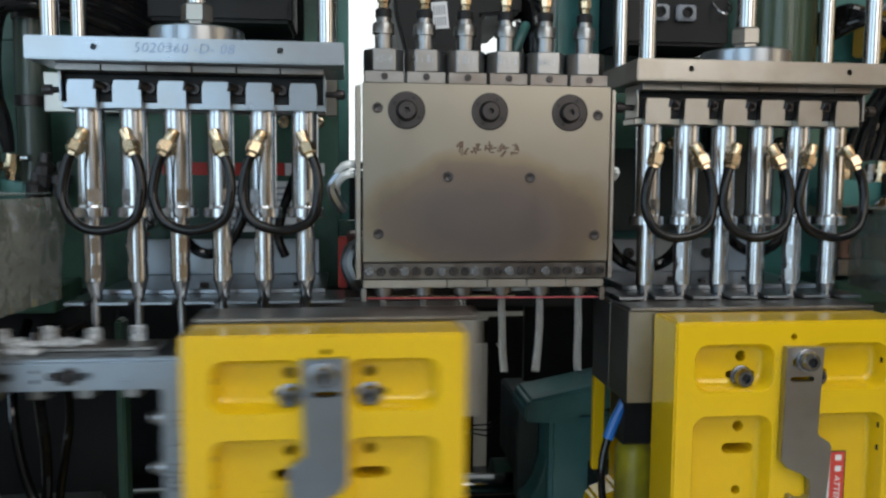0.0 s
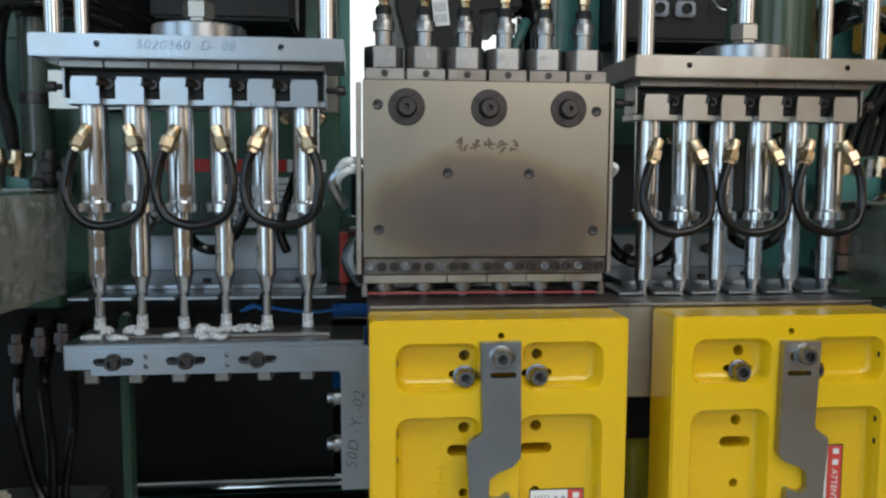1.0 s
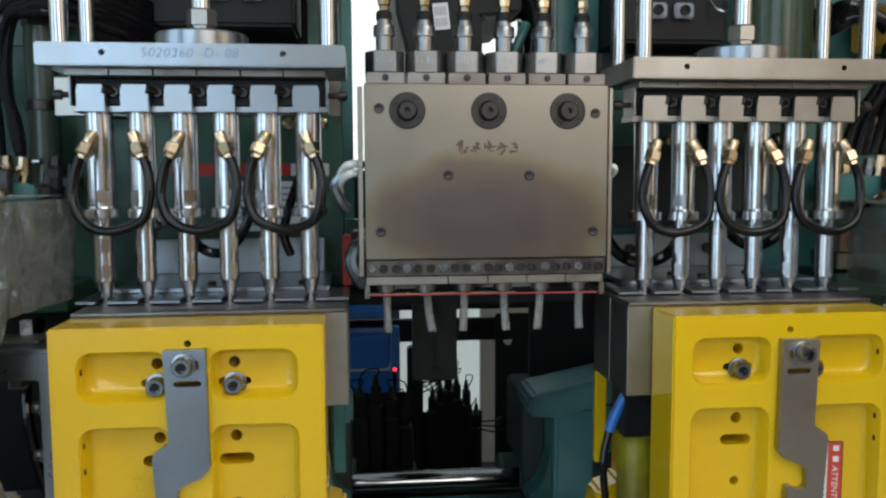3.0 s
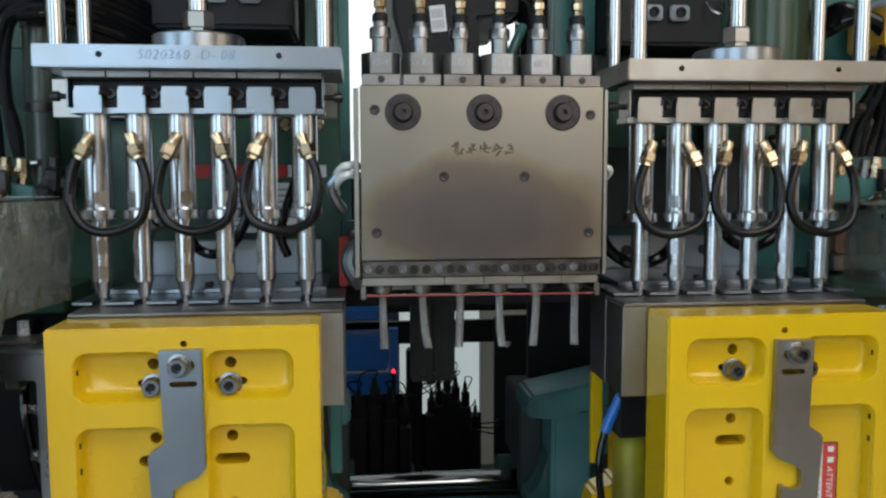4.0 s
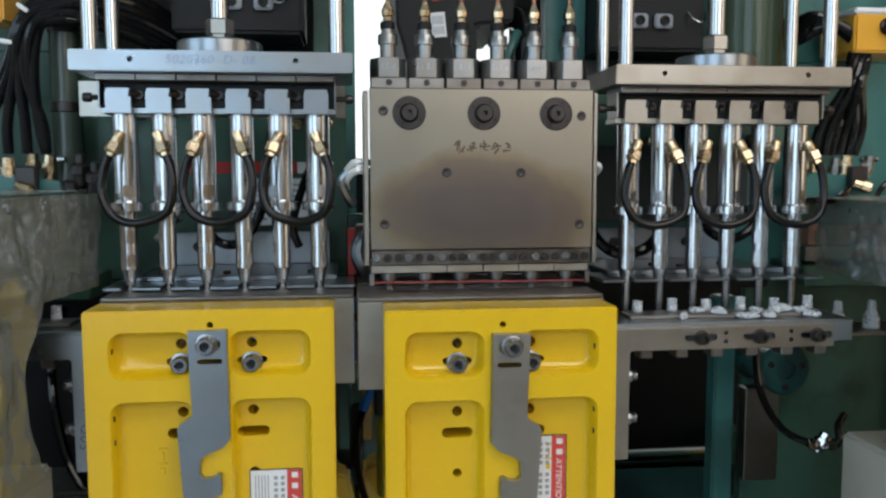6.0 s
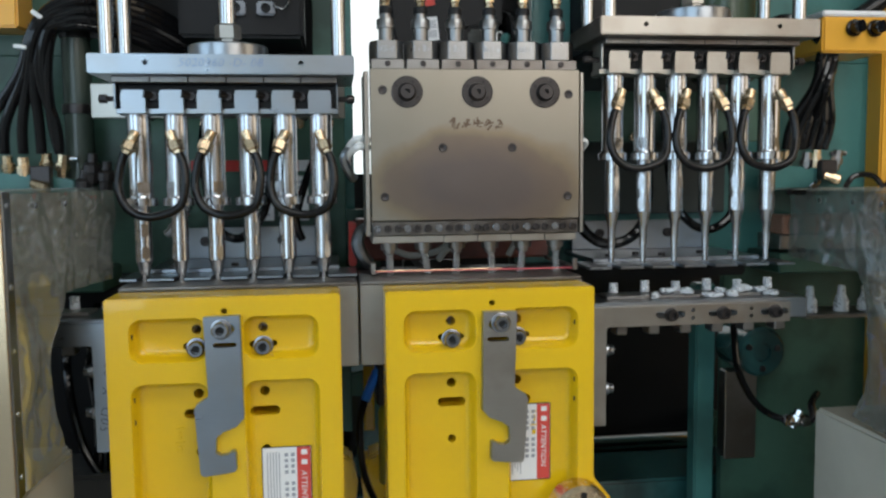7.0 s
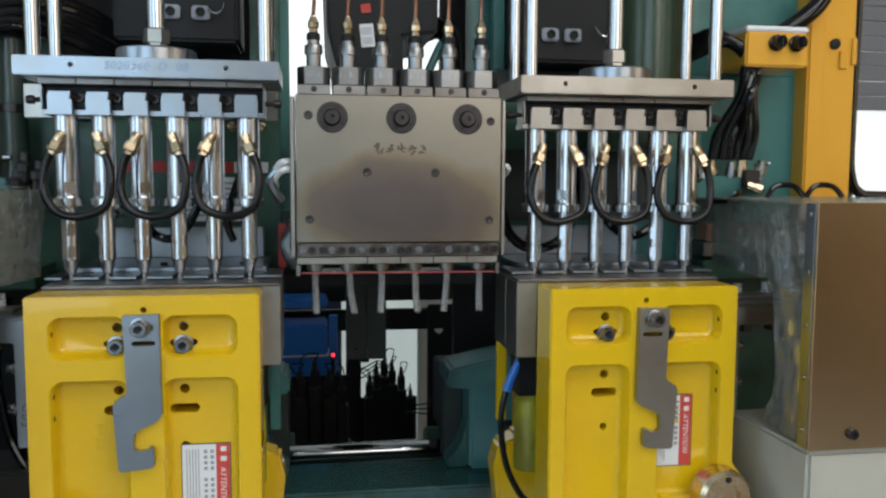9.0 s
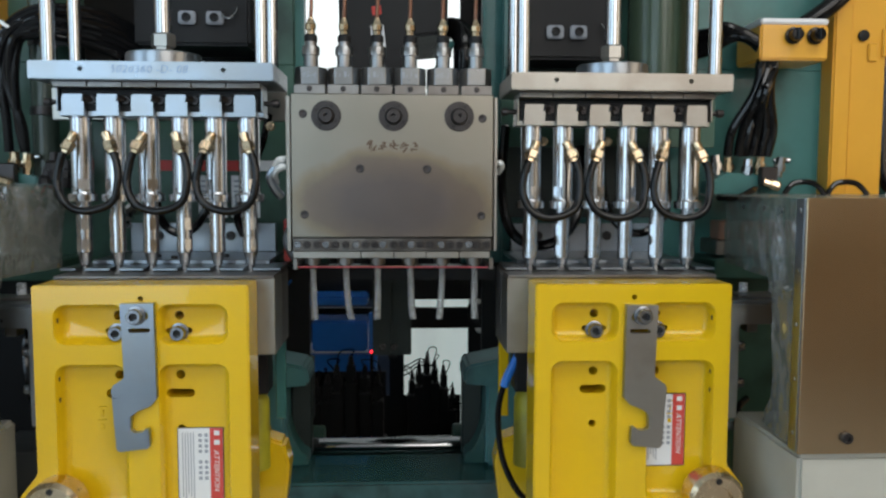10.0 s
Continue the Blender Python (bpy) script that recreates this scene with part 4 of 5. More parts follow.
# bracket plate behind the left pins, with labels below it
b = B()
box(b, -0.675, -0.215, 0.225, 0.235, 1.648, 1.711, 0.0015)
whole("bracket_plate", b, STEEL_WARM, "dull grey steel bracket plate behind the pins", "bracket")
b = B()
box(b, 0.215, 0.66, 0.225, 0.235, 1.600, 1.700, 0.0015)
whole("bracket_plate", b, DARK_TEAL, "dark steel bracket plate behind the pins", "bracket")
for x in (-0.60, -0.30, 0.30, 0.60):
    b = B()
    box(b, x - 0.012, x + 0.012, 0.236, 0.339, 1.65, 1.69, 0.002)
    whole("spacer_block", b, IRON_AND_SHADE, "black spacer block behind the bracket plate", "bracket", "spacer blocks")
root = empty("notice_strip", (-0.37, 0.338, 1.55), "red and white notice strip stuck on the panel", "notice")
for x0, x1, z0, z1, m, nm in ((-0.15, 0.06, 0.0, 0.022, RED, "red_band"), (0.061, 0.13, 0.0, 0.022, PAPER, "white_band"), (-0.05, 0.01, -0.10, -0.01, PAPER, "notice_sheet"), (0.02, 0.08, -0.10, -0.01, PAPER, "notice_sheet")):
    b = B()
    box(b, x0, x1, -0.002, 0.0, z0, z1, 0)
    sh = part(nm, b, m, root)
    if nm == "notice_sheet":
        b = B()
        for k in range(7):
            box(b, x0 + 0.006, x1 - 0.008 - 0.006 * (k % 3), -0.0026, -0.002, z1 - 0.014 - 0.011 * k, z1 - 0.010 - 0.011 * k, 0)
        part("print", b, GREY_PRINT, sh)

# extruder body behind the head, with its tags
root = empty("extruder", (-0.005, 0.33, 1.42), "black extruder barrel housing with paper tags", "extruder")
b = B()
prism(b, [(-0.088, 0.33), (-0.06, 0.295), (0.035, 0.295), (0.046, 0.31), (0.046, 0.416), (0.118, 0.424), (0.126, 0.9), (-0.125, 0.9), (-0.112, 0.42)], 0, 0.35, 0.006)
part("housing", b, IRON_AND_SHADE, root)
b = B()
cyl(b, (0.0, 0.10, 0.0), (0.0, 0.9, 0.30), 0.075, 28)
part("barrel", b, IRON_AND_SHADE, root)
for x, v, w, h, a, m in ((-0.030, 0.415, 0.028, 0.047, -6, PAPER), (-0.033, 0.47, 0.020, 0.018, -8, RED)):
    b = B()
    box(b, -w / 2, w / 2, -0.003, -0.001, -h / 2, h / 2, 0)
    tag = part("tag", b, m, root, "paper tag")
    tag.matrix_local = pose(x, 0, v, 0, a, 0)
    if m is PAPER:
        b = B()
        for k in range(5):
            for j in range(2):
                box(b, -0.011 + 0.0045 * k, -0.0088 + 0.0045 * k, -0.0034, -0.003, -0.018 + 0.019 * j, -0.003 + 0.020 * j, 0)
        part("print", b, GREY_PRINT, tag)
b = B()
hose(b, [(0.150, 0.42, 1.60), (0.152, 0.41, 1.72), (0.155, 0.40, 1.80), (0.150, 0.41, 1.855), (0.128, 0.44, 1.875), (0.10, 0.47, 1.87)], 0.025, 16)
whole("cable_loom", b, RUBBER, "thick black cable loom beside the extruder", "cable")
b = B()
hose(b, [(0.080, 0.31, 1.725), (0.092, 0.305, 1.765), (0.108, 0.31, 1.80), (0.120, 0.33, 1.822)], 0.009, 12)
whole("wrapped_tube", b, TEAL, "teal tube in clear wrapping", "tube")
beam("frame_post", 0.198, 0.248, 0.42, 0.47, 1.36, 2.3, TEAL, "teal painted upright of the frame")
beam("frame_post", -0.262, -0.196, 0.371, 0.42, 1.36, 2.3, TEAL, "teal painted upright of the frame")

b = B()
hose(b, [(-0.385, 0.262, 1.312), (-0.35, 0.250, 1.322), (-0.31, 0.246, 1.316), (-0.26, 0.246, 1.311), (-0.225, 0.252, 1.315), (-0.215, 0.262, 1.322)], 0.0028, 8)
hose(b, [(-0.375, 0.255, 1.316), (-0.36, 0.244, 1.324), (-0.345, 0.246, 1.318), (-0.335, 0.255, 1.322)], 0.0042, 8)
whole("blue_hose", b, BLUE, "thin knotted blue hose along the cross beam", "hose")
# under the die head: heater box, insulated bends, hot wire
b = B()
box(b, -0.20, 0.18, 0.215, 0.30, 1.375, 1.455, 0.004)
whole("heater_box", b, mat("scorched_red_primer", (0.16, 0.05, 0.04), 0.5, 0.0, 0.35, 20, 120, 0.3, stain=(0.05, 0.04, 0.035), stain_amount=0.8), "scorched dark red heater box under the die head", "heater")
beam("red_stop", -0.214, -0.200, 0.15, 0.17, 1.373, 1.455, RED, "red painted stop post beside the die head", "stop", 0.002)
for i, pts in enumerate(([(-0.172, 0.13, 1.445), (-0.192, 0.12, 1.437), (-0.199, 0.115, 1.415), (-0.190, 0.115, 1.393), (-0.18, 0.12, 1.38)], [(-0.02, 0.17, 1.44), (-0.03, 0.16, 1.41), (-0.055, 0.155, 1.395), (-0.10, 0.15, 1.39), (-0.13, 0.155, 1.40)], [(0.03, 0.17, 1.45), (0.01, 0.16, 1.42), (-0.03, 0.155, 1.40), (-0.05, 0.15, 1.38)], [(0.12, 0.17, 1.44), (0.10, 0.16, 1.41), (0.085, 0.155, 1.385)])):
    b = B()
    hose(b, pts, 0.012 if i == 0 else 0.006, 10)
    whole("insulated_bend", b, STEEL if i == 0 else mat("grey_glass_sleeve", (0.34, 0.34, 0.32), 0.5, 0.0, 0.2, 40, 200, 0.2), "silvery foil-wrapped pipe bend" if i == 0 else "grey glass-sleeved heater wire", "pipe" if i == 0 else "wire", "" if i == 0 else "heater wires")
root = empty("cutter_wire", (0, 0.03, 1.3745), "red hot-wire cutter stretched under the dies", "cutter")
b = B()
cyl(b, (-0.172, 0, 0), (0.172, 0, -0.001), 0.0011, 8)
part("wire", b, RED_LINE, root)
b = B()
cyl(b, (-0.176, 0.02, -0.001), (0.05, 0.02, -0.001), 0.0012, 8)
part("guide", b, BRASS, root)
for sg in (-1, 1):
    b = B()
    box(b, sg * 0.172, sg * 0.180, -0.008, 0.19, -0.004, 0.003, 0.001)
    box(b, sg * 0.172, sg * 0.180, -0.008, -0.002, 0.003, 0.016, 0.001)
    part("bracket", b, STEEL_DARK, root)
beam("cross_beam", -0.62, 0.62, 0.262, 0.335, 1.322, 1.350, IRON_AND_SHADE, "oily black cross beam behind the moulds")

# ---- inside the frame, below ----
root = empty("frame_upright", (-0.010, 0.745, 1.06), "grey-green iron upright of two rails bolted together", "machine frame")
for x0, x1 in ((-0.053, -0.0015), (0.0, 0.052)):
    b = B()
    box(b, x0, x1, 0, 0.05, 0.0, 0.262, 0.003, 2)
    part("rail", b, POST_SHADE_GREEN, root)
b = B()
box(b, -0.012, 0.010, 0.051, 0.07, -0.02, 0.262, 0.002)
part("backing_bar", b, IRON_AND_SHADE, root)
for x in (-0.026, 0.005):
    b = B()
    cap_screw(b, x, -0.0005, 0.023, 0.0095, 0.007, 14)
    part("bolt", b, BLACK_OXIDE, root)
beam("hanger_bar", -0.05, 0.03, 0.3355, 0.80, 1.3225, 1.3495, IRON_AND_SHADE, "black bar carrying the upright from the cross beam")
beam("inner_beam", -0.9, 0.9, 1.50, 1.54, 1.103, 1.55, IRON_AND_SHADE, "black iron beam inside the frame")
beam("inner_beam", -0.9, 0.9, 1.505, 1.53, 0.996, 1.072, IRON_AND_SHADE, "black iron beam inside the frame")
beam("inner_plate", 0.257, 0.75, 1.475, 1.49, 0.30, 1.09, IRON_AND_SHADE, "black iron plate inside the frame")
b = B()
prism(b, [(0.281, 1.002), (0.312, 1.003), (0.309, 0.992), (0.300, 0.984), (0.288, 0.990)], 1.468, 1.4745, 0.001)
whole("paper_scrap", b, PAPER, "torn white paper scrap stuck on the plate", "paper scrap")
rnd = random.Random(12)


def solenoid(x, y, top, base):
    """A tall black valve: body, connector and cable gland."""
    root = empty("solenoid_valve", (x, y, base), "black solenoid valve with a cable gland", "valve", "rows of solenoid valves")
    w, h = rnd.uniform(0.0185, 0.0205) if y < 1.4 else rnd.uniform(0.017, 0.019), top - base
    b = B()
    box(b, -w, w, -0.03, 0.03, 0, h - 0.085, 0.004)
    part("body", b, IRON_AND_SHADE, root)
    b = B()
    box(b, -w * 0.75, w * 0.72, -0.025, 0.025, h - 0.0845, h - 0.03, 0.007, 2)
    part("connector", b, IRON_AND_SHADE, root)
    b = B()
    dx = rnd.uniform(-0.004, 0.004)
    lathe(b, (dx, 0, h - 0.0298), (0, 0, 1), [(0, w * 0.58), (0.006, w * 0.58), (0.007, w * 0.45), (0.018, w * 0.42), (0.0295, w * 0.26)], 8)
    part("gland", b, BLACK_OXIDE, root)
    b = B()
    hose(b, [(dx, 0, h - 0.004), (dx + rnd.uniform(-0.012, 0.012), -0.005, h + 0.018), (rnd.uniform(-0.04, 0.04), 0.02, h + 0.004), (rnd.uniform(-0.06, 0.06), 0.06, h - 0.07)], 0.0022, 6)
    part("cable", b, RUBBER, root)


for x, top in ((-0.300, 0.89), (-0.257, 0.905), (-0.222, 0.915), (-0.188, 0.945), (-0.145, 0.975), (-0.101, 0.942), (-0.060, 0.915)):
    solenoid(x, 1.15, top, 0.70)
for x, top in ((0.056, 0.815), (0.084, 0.845), (0.112, 0.890), (0.142, 0.860), (0.176, 0.838), (0.208, 0.755)):
    solenoid(x, 1.60, top, 0.50)
# black plates added here and below fill the dark between the valves
beam("dark_filler", -0.40, -0.035, 1.215, 1.225, 0.0, 0.905, IRON_AND_SHADE, "black plate added for the dark behind the valves", "machine plate", 0.001)
beam("valve_column", -0.028, 0.026, 1.60, 1.66, 0.50, 0.955, IRON_AND_SHADE, "black iron column between the valves", "machine frame", 0.006)
beam("valve_block", -0.40, -0.03, 1.09, 1.21, 0.0, 0.699, IRON_AND_SHADE, "black manifold block under the valves", "valve block")
beam("valve_block", -0.10, 0.42, 1.54, 1.72, 0.0, 0.499, IRON_AND_SHADE, "black manifold block under the valves", "valve block")
beam("dark_filler", -0.10, 0.25, 1.725, 1.735, 0.0, 0.69, IRON_AND_SHADE, "black plate added for the dark behind the valves", "machine plate", 0.001)
for k in range(3):
    b = B()
    hose(b, [(0.024, 1.598, 0.835 - 0.018 * k), (0.05, 1.58, 0.850 - 0.016 * k), (0.085, 1.58, 0.868 - 0.012 * k), (0.108, 1.60, 0.855 - 0.012 * k)], 0.0026, 6)
    whole("valve_cable", b, RUBBER, "thin black cable looping to a solenoid valve", "cable", "cables of the solenoid valves")
for k in range(3):
    b = B()
    hose(b, [(0.20, 1.60, 0.66 + 0.012 * k), (0.225, 1.56, 0.672 + 0.014 * k), (0.26, 1.45, 0.70 + 0.02 * k), (0.30, 1.44, 0.74 + 0.02 * k)], 0.003, 6)
    whole("valve_cable", b, RUBBER, "thin black cable looping to a solenoid valve", "cable", "cables of the solenoid valves")
b = B()
cyl(b, (-0.80, 0.80, 0.79), (0.80, 0.80, 0.79), 0.027, 30)
whole("guide_shaft", b, ROD, "polished chrome guide shaft of the mould carriage", "shaft")
for x in (-0.81, 0.81):
    beam("shaft_block", x - 0.03, x + 0.03, 0.755, 0.85, 0.552, 0.86, DARK_TEAL, "dark green end block of the guide shaft", "shaft block")
for s in (-1, 1):
    b = B()
    cyl(b, (s * 0.26, 0.63, 0.755), (s * 0.60, 0.63, 0.755), 0.035, 24)
    whole("drive_roller", b, IRON_AND_SHADE, "oily black drive shaft under the carriage", "shaft", "drive shafts")
for x in (-0.605, 0.605):
    beam("roller_block", x - 0.02, x + 0.02, 0.60, 0.668, 0.552, 0.80, IRON_AND_SHADE, "black end block of the drive shaft", "shaft block")
beam("base_beam", -0.77, 0.77, 0.69, 0.75, 0.552, 0.742, TEAL, "teal base beam of the machine")
beam("slide_ledge", -0.77, 0.77, 0.385, 0.585, 0.552, 0.840, OILY_DIM_TEAL, "teal slide ledge under the mould carriages", "machine frame", 0.006)
beam("base_beam", -1.2, 1.2, 0.0, 0.86, 0.0, 0.55, DARK_TEAL, "dark green machine bed")
for s in (-1, 1):
    m = DARK_TEAL if s < 0 else TEAL
    beam("side_post", s * (0.585 if s < 0 else 0.530), s * (0.60 if s < 0 else 0.574), 0.30, 0.34, 0.552, 1.30, m, "green painted side post of the frame")
    beam("side_sheet", s * 0.601, s * 1.25, 0.32, 0.34, 0.55, 1.345, IRON_AND_SHADE if s < 0 else DARK_TEAL, "dark sheet closing the side of the frame", "machine panel", 0.001)
    # added black sheet: the deep shade behind the moulds
    beam("shade_sheet", s * 0.245, s * 1.25, 0.87, 0.89, 0.40, 1.36, IRON_AND_SHADE, "black sheet added for the dark inside the frame", "machine panel", 0.001)
b = B()
box(b, 0.592, 0.664, 0.285, 0.319, 0.915, 1.11, 0.002)
whole("cover_plate", b, STEEL_DARK, "dull grey steel cover plate on the side frame", "machine plate")
root = empty("bearing_cap", (0.635, 0.319, 1.165), "teal painted bearing cap on the side frame", "bearing cap")
# darker teal puts the dimness behind the clear sheet into the colour
b = B()
lathe(b, (0, 0, 0), (0, -1, 0), [(0, 0.052), (0.10, 0.052), (0.106, 0.046), (0.106, 0.02), (0.10, 0.018)], 32)
part("housing", b, OILY_DIM_TEAL, root)
for x, v in ((0.032, 0.008), (-0.03, 0.012), (0.0, -0.034)):
    b = B()
    cap_screw(b, x, -0.1062, v, 0.0065, 0.005, 12)
    part("screw", b, BLACK_OXIDE, root)
b = B()
hose(b, [(0.572, 0.22, 1.25), (0.562, 0.18, 1.15), (0.575, 0.14, 1.09), (0.602, 0.10, 1.064), (0.655, 0.07, 1.062), (0.67, 0.09, 1.09), (0.70, 0.12, 1.10)], 0.007, 10)
whole("air_hose", b, RUBBER, "black air hose curving to a fitting", "hose")
b = B()
lathe(b, (0.622, 0.08, 1.050), (0.5, -0.1, 1), [(0, 0.010), (0.012, 0.010), (0.013, 0.0135), (0.024, 0.0135), (0.025, 0.009), (0.036, 0.009)], 8)
lathe(b, (0.628, 0.078, 1.058), (-0.9, -0.3, 0.35), [(0, 0.009), (0.010, 0.009), (0.011, 0.0115), (0.022, 0.0115), (0.024, 0.007)], 8)
lathe(b, (0.628, 0.078, 1.056), (0.9, -0.2, 0.25), [(0, 0.008), (0.012, 0.008), (0.013, 0.012), (0.027, 0.012), (0.029, 0.008)], 8)
whole("hose_fitting", b, ROD, "bright plated hose fitting", "fitting")
# far side of the hall, seen through the frame
root = empty("blue_crate", (-0.19, 1.35, 0.74), "stack of blue crates behind the machine", "crate")
for k, (x0, x1, z0, z1) in enumerate(((-0.12, 0.10, 0.0, 0.20), (-0.10, 0.09, 0.205, 0.31), (-0.30, 0.09, 0.365, 0.395))):
    b = B()
    box(b, x0, x1, 0, 0.16, z0, z1, 0.006, 2)
    part("crate_body", b, BLUE, root)
b = B()
box(b, -0.16, 0.093, -0.006, 0.165, 0.2005, 0.2045, 0.001)
part("pale_rim", b, PAPER, root)
b = B()
box(b, 0.094, 0.122, -0.01, 0.02, 0.06, 0.34, 0.003)
part("corner_bar", b, BLUE, root)
b = B()
box(b, -0.5, -0.06, 1.30, 1.6, 0.0, 0.738, 0.01)
whole("crate_base", b, GREY_PRINT, "grey base under the blue crates", "base")
b = B()
lathe(b, (-0.085, 1.30, 0.955), (0, -1, 0), [(0, 0.006), (0.004, 0.006), (0.008, 0.004)], 14)
whole("red_lamp", b, LED, "glowing red indicator lamp", "lamp")
b = B()
cyl(b, (-0.085, 1.34, 0.742), (-0.085, 1.30, 0.96), 0.006, 8)
whole("lamp_stem", b, IRON_AND_SHADE, "thin black stem of the indicator lamp", "stem")
# the left sheet is added to block the bright backdrop
for x0, x1, y, m, label in ((-1.6, -0.017, 2.38, mat("dull_blue_sheet", (0.035, 0.05, 0.085), 0.45, 0.0, 0.2, 6, 60, 0.2), "dull blue-grey sheet added to hide the daylight behind"), (0.330, 1.25, 2.30, mat("pale_grey_sheet", (0.45, 0.47, 0.46), 0.5, 0.0, 0.2, 6, 60, 0.2), "pale grey sheet partition behind the machine")):
    b = B()
    box(b, x0, x1, y, y + 0.04, 0.0, 1.45, 0.004)
    whole("partition", b, m, label, "partition", "partitions behind the machine")
# folded sheet whose own glow replaces daylight from behind
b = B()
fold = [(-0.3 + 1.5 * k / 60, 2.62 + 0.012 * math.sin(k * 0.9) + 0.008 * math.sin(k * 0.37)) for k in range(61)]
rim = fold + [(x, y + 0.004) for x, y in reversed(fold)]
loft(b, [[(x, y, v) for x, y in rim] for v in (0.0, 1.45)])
whole("curtain", b, CURTAIN, "pale curtain sheet with its own glow for daylight", "curtain")

# ---- covers at both ends ----
def end_cover(s):
    X = 0.624 if s > 0 else -0.664
    root = empty("guard_cover", (X, -0.24, 1.11), "brushed steel guard with a clear plastic side", "machine guard", "guards at the machine ends")
    top = 0.396 if s > 0 else 0.412
    b = B()
    box(b, 0, s * 0.55, -0.004, 0.0, 0, top, 0.0008)
    part("front_sheet", b, ALU, root, "brushed sheet metal front")
    b = B()
    box(b, s * 0.001, s * -0.002, 0.001, 0.026, 0.002, top - 0.002, 0.0006)
    part("edge_flange", b, STEEL, root)
    b = B()
    box(b, 0, s * 0.55, 0.001, 0.45, top - 0.003, top - 0.0005, 0.0006)
    part("roof_sheet", b, CLEAR, root)
    deep = 0.43 if s > 0 else 0.36
    for name, y0, y1, z0, z1, ny, nz in (("clear_side", 0.026, deep, 0.256, top - 0.004, 44, 18), ("clear_flap", 0.026, 0.15, 0.004, 0.2555, 16, 26)):
        b = B()
        layers = []
        for o in (0.0, 0.0012):
            rows = []
            for i in range(ny + 1):
                row = []
                for k in range(nz + 1):
                    u, w = i / ny, k / nz
                    y, v = y0 + (y1 - y0) * u, z0 + (z1 - z0) * w
                    if name == "clear_flap":
                        y = y0 + (0.105 + 0.045 * (2 * w - 1) ** 2 - 0.01) * u
                    wav = 0.010 * noise.noise((y * 16, v * 9, s * 3.0)) + 0.004 * noise.noise((y * 42, v * 30, s * 5.0))
                    row.append(b.verts.new((s * o + wav * min(1, 6 * u) + 0.125 * (y - 0.02), y, v)))
                rows.append(row)
            layers.append(rows)
        f, g = layers
        for i in range(ny):
            for k in range(nz):
                for L in layers:
                    b.faces.new((L[i][k], L[i + 1][k], L[i + 1][k + 1], L[i][k + 1]))
        for i in range(ny):
            for k in (0, nz):
                b.faces.new((f[i][k], f[i + 1][k], g[i + 1][k], g[i][k]))
        for k in range(nz):
            for i in (0, ny):
                b.faces.new((f[i][k], f[i][k + 1], g[i][k + 1], g[i][k]))
        part(name, b, CLEAR, root, "wrinkled clear plastic sheet", 80)
    if s < 0:
        b = B()
        box(b, -0.034, -0.001, -0.0055, -0.0042, top - 0.05, top - 0.002, 0.0003)
        part("tape", b, PAPER, root, "strip of pale blue tape")
    for v in (0.03, 0.115, 0.20, 0.285, top - 0.02):
        w = B()
        lathe(w, (s * -0.0022, 0.014, v), (-s, 0, 0), [(0, 0.0045), (0.001, 0.0042), (0.0022, 0.002)], 10)
        part("rivet", w, STEEL, root)
    for y in (0.09, 0.18, 0.30):
        w = B()
        lathe(w, (s * -0.003 + 0.125 * (y - 0.02), y, top - 0.022), (-s, 0, 0), [(0, 0.0045), (0.001, 0.0042), (0.0022, 0.002)], 10)
        part("rivet", w, STEEL, root)
    w = B()
    cap_screw(w, s * 0.075, -0.0042, 0.026, 0.009, 0.007)
    part("screw", w, BLACK_OXIDE, root)
    b = B()
    box(b, X + s * 0.008, s * 1.18, -0.232, 0.02, 0.0, 1.104, 0.006, 2)
    whole("base_cabinet", b, CREAM, "cream painted base cabinet under the guard", "machine cabinet", "cabinets at the machine ends")
    if s < 0:
        return root
    # what lies behind the clear sheet
    root = empty("relay_rack", (s * 0.80, 0.20, 1.39), "rack of brown relays behind the clear sheet", "relay rack", "relay racks")
    b = B()
    box(b, -0.14, 0.14, 0, 0.09, -0.01, 0.02, 0.002)
    part("rail", b, STEEL_DARK, root)
    for k in range(6):
        b = B()
        box(b, -0.135 + 0.045 * k, -0.095 + 0.045 * k, 0.0, 0.05, 0.021, 0.06, 0.003)
        box(b, -0.125 + 0.045 * k, -0.105 + 0.045 * k, -0.004, 0.0, 0.03, 0.05, 0.001)
        part("relay", b, RELAY, root)
    return root


end_cover(1)
end_cover(-1)
b = B()
box(b, 0.66, 1.2, 0.20, 0.335, 1.33, 1.372, 0.003)
whole("ledge", b, DARK_TEAL, "dark green ledge of the frame", "machine frame")
b = B()
box(b, -1.2, -0.66, 0.20, 0.335, 1.33, 1.372, 0.003)
whole("ledge", b, DARK_TEAL, "dark green ledge of the frame", "machine frame")


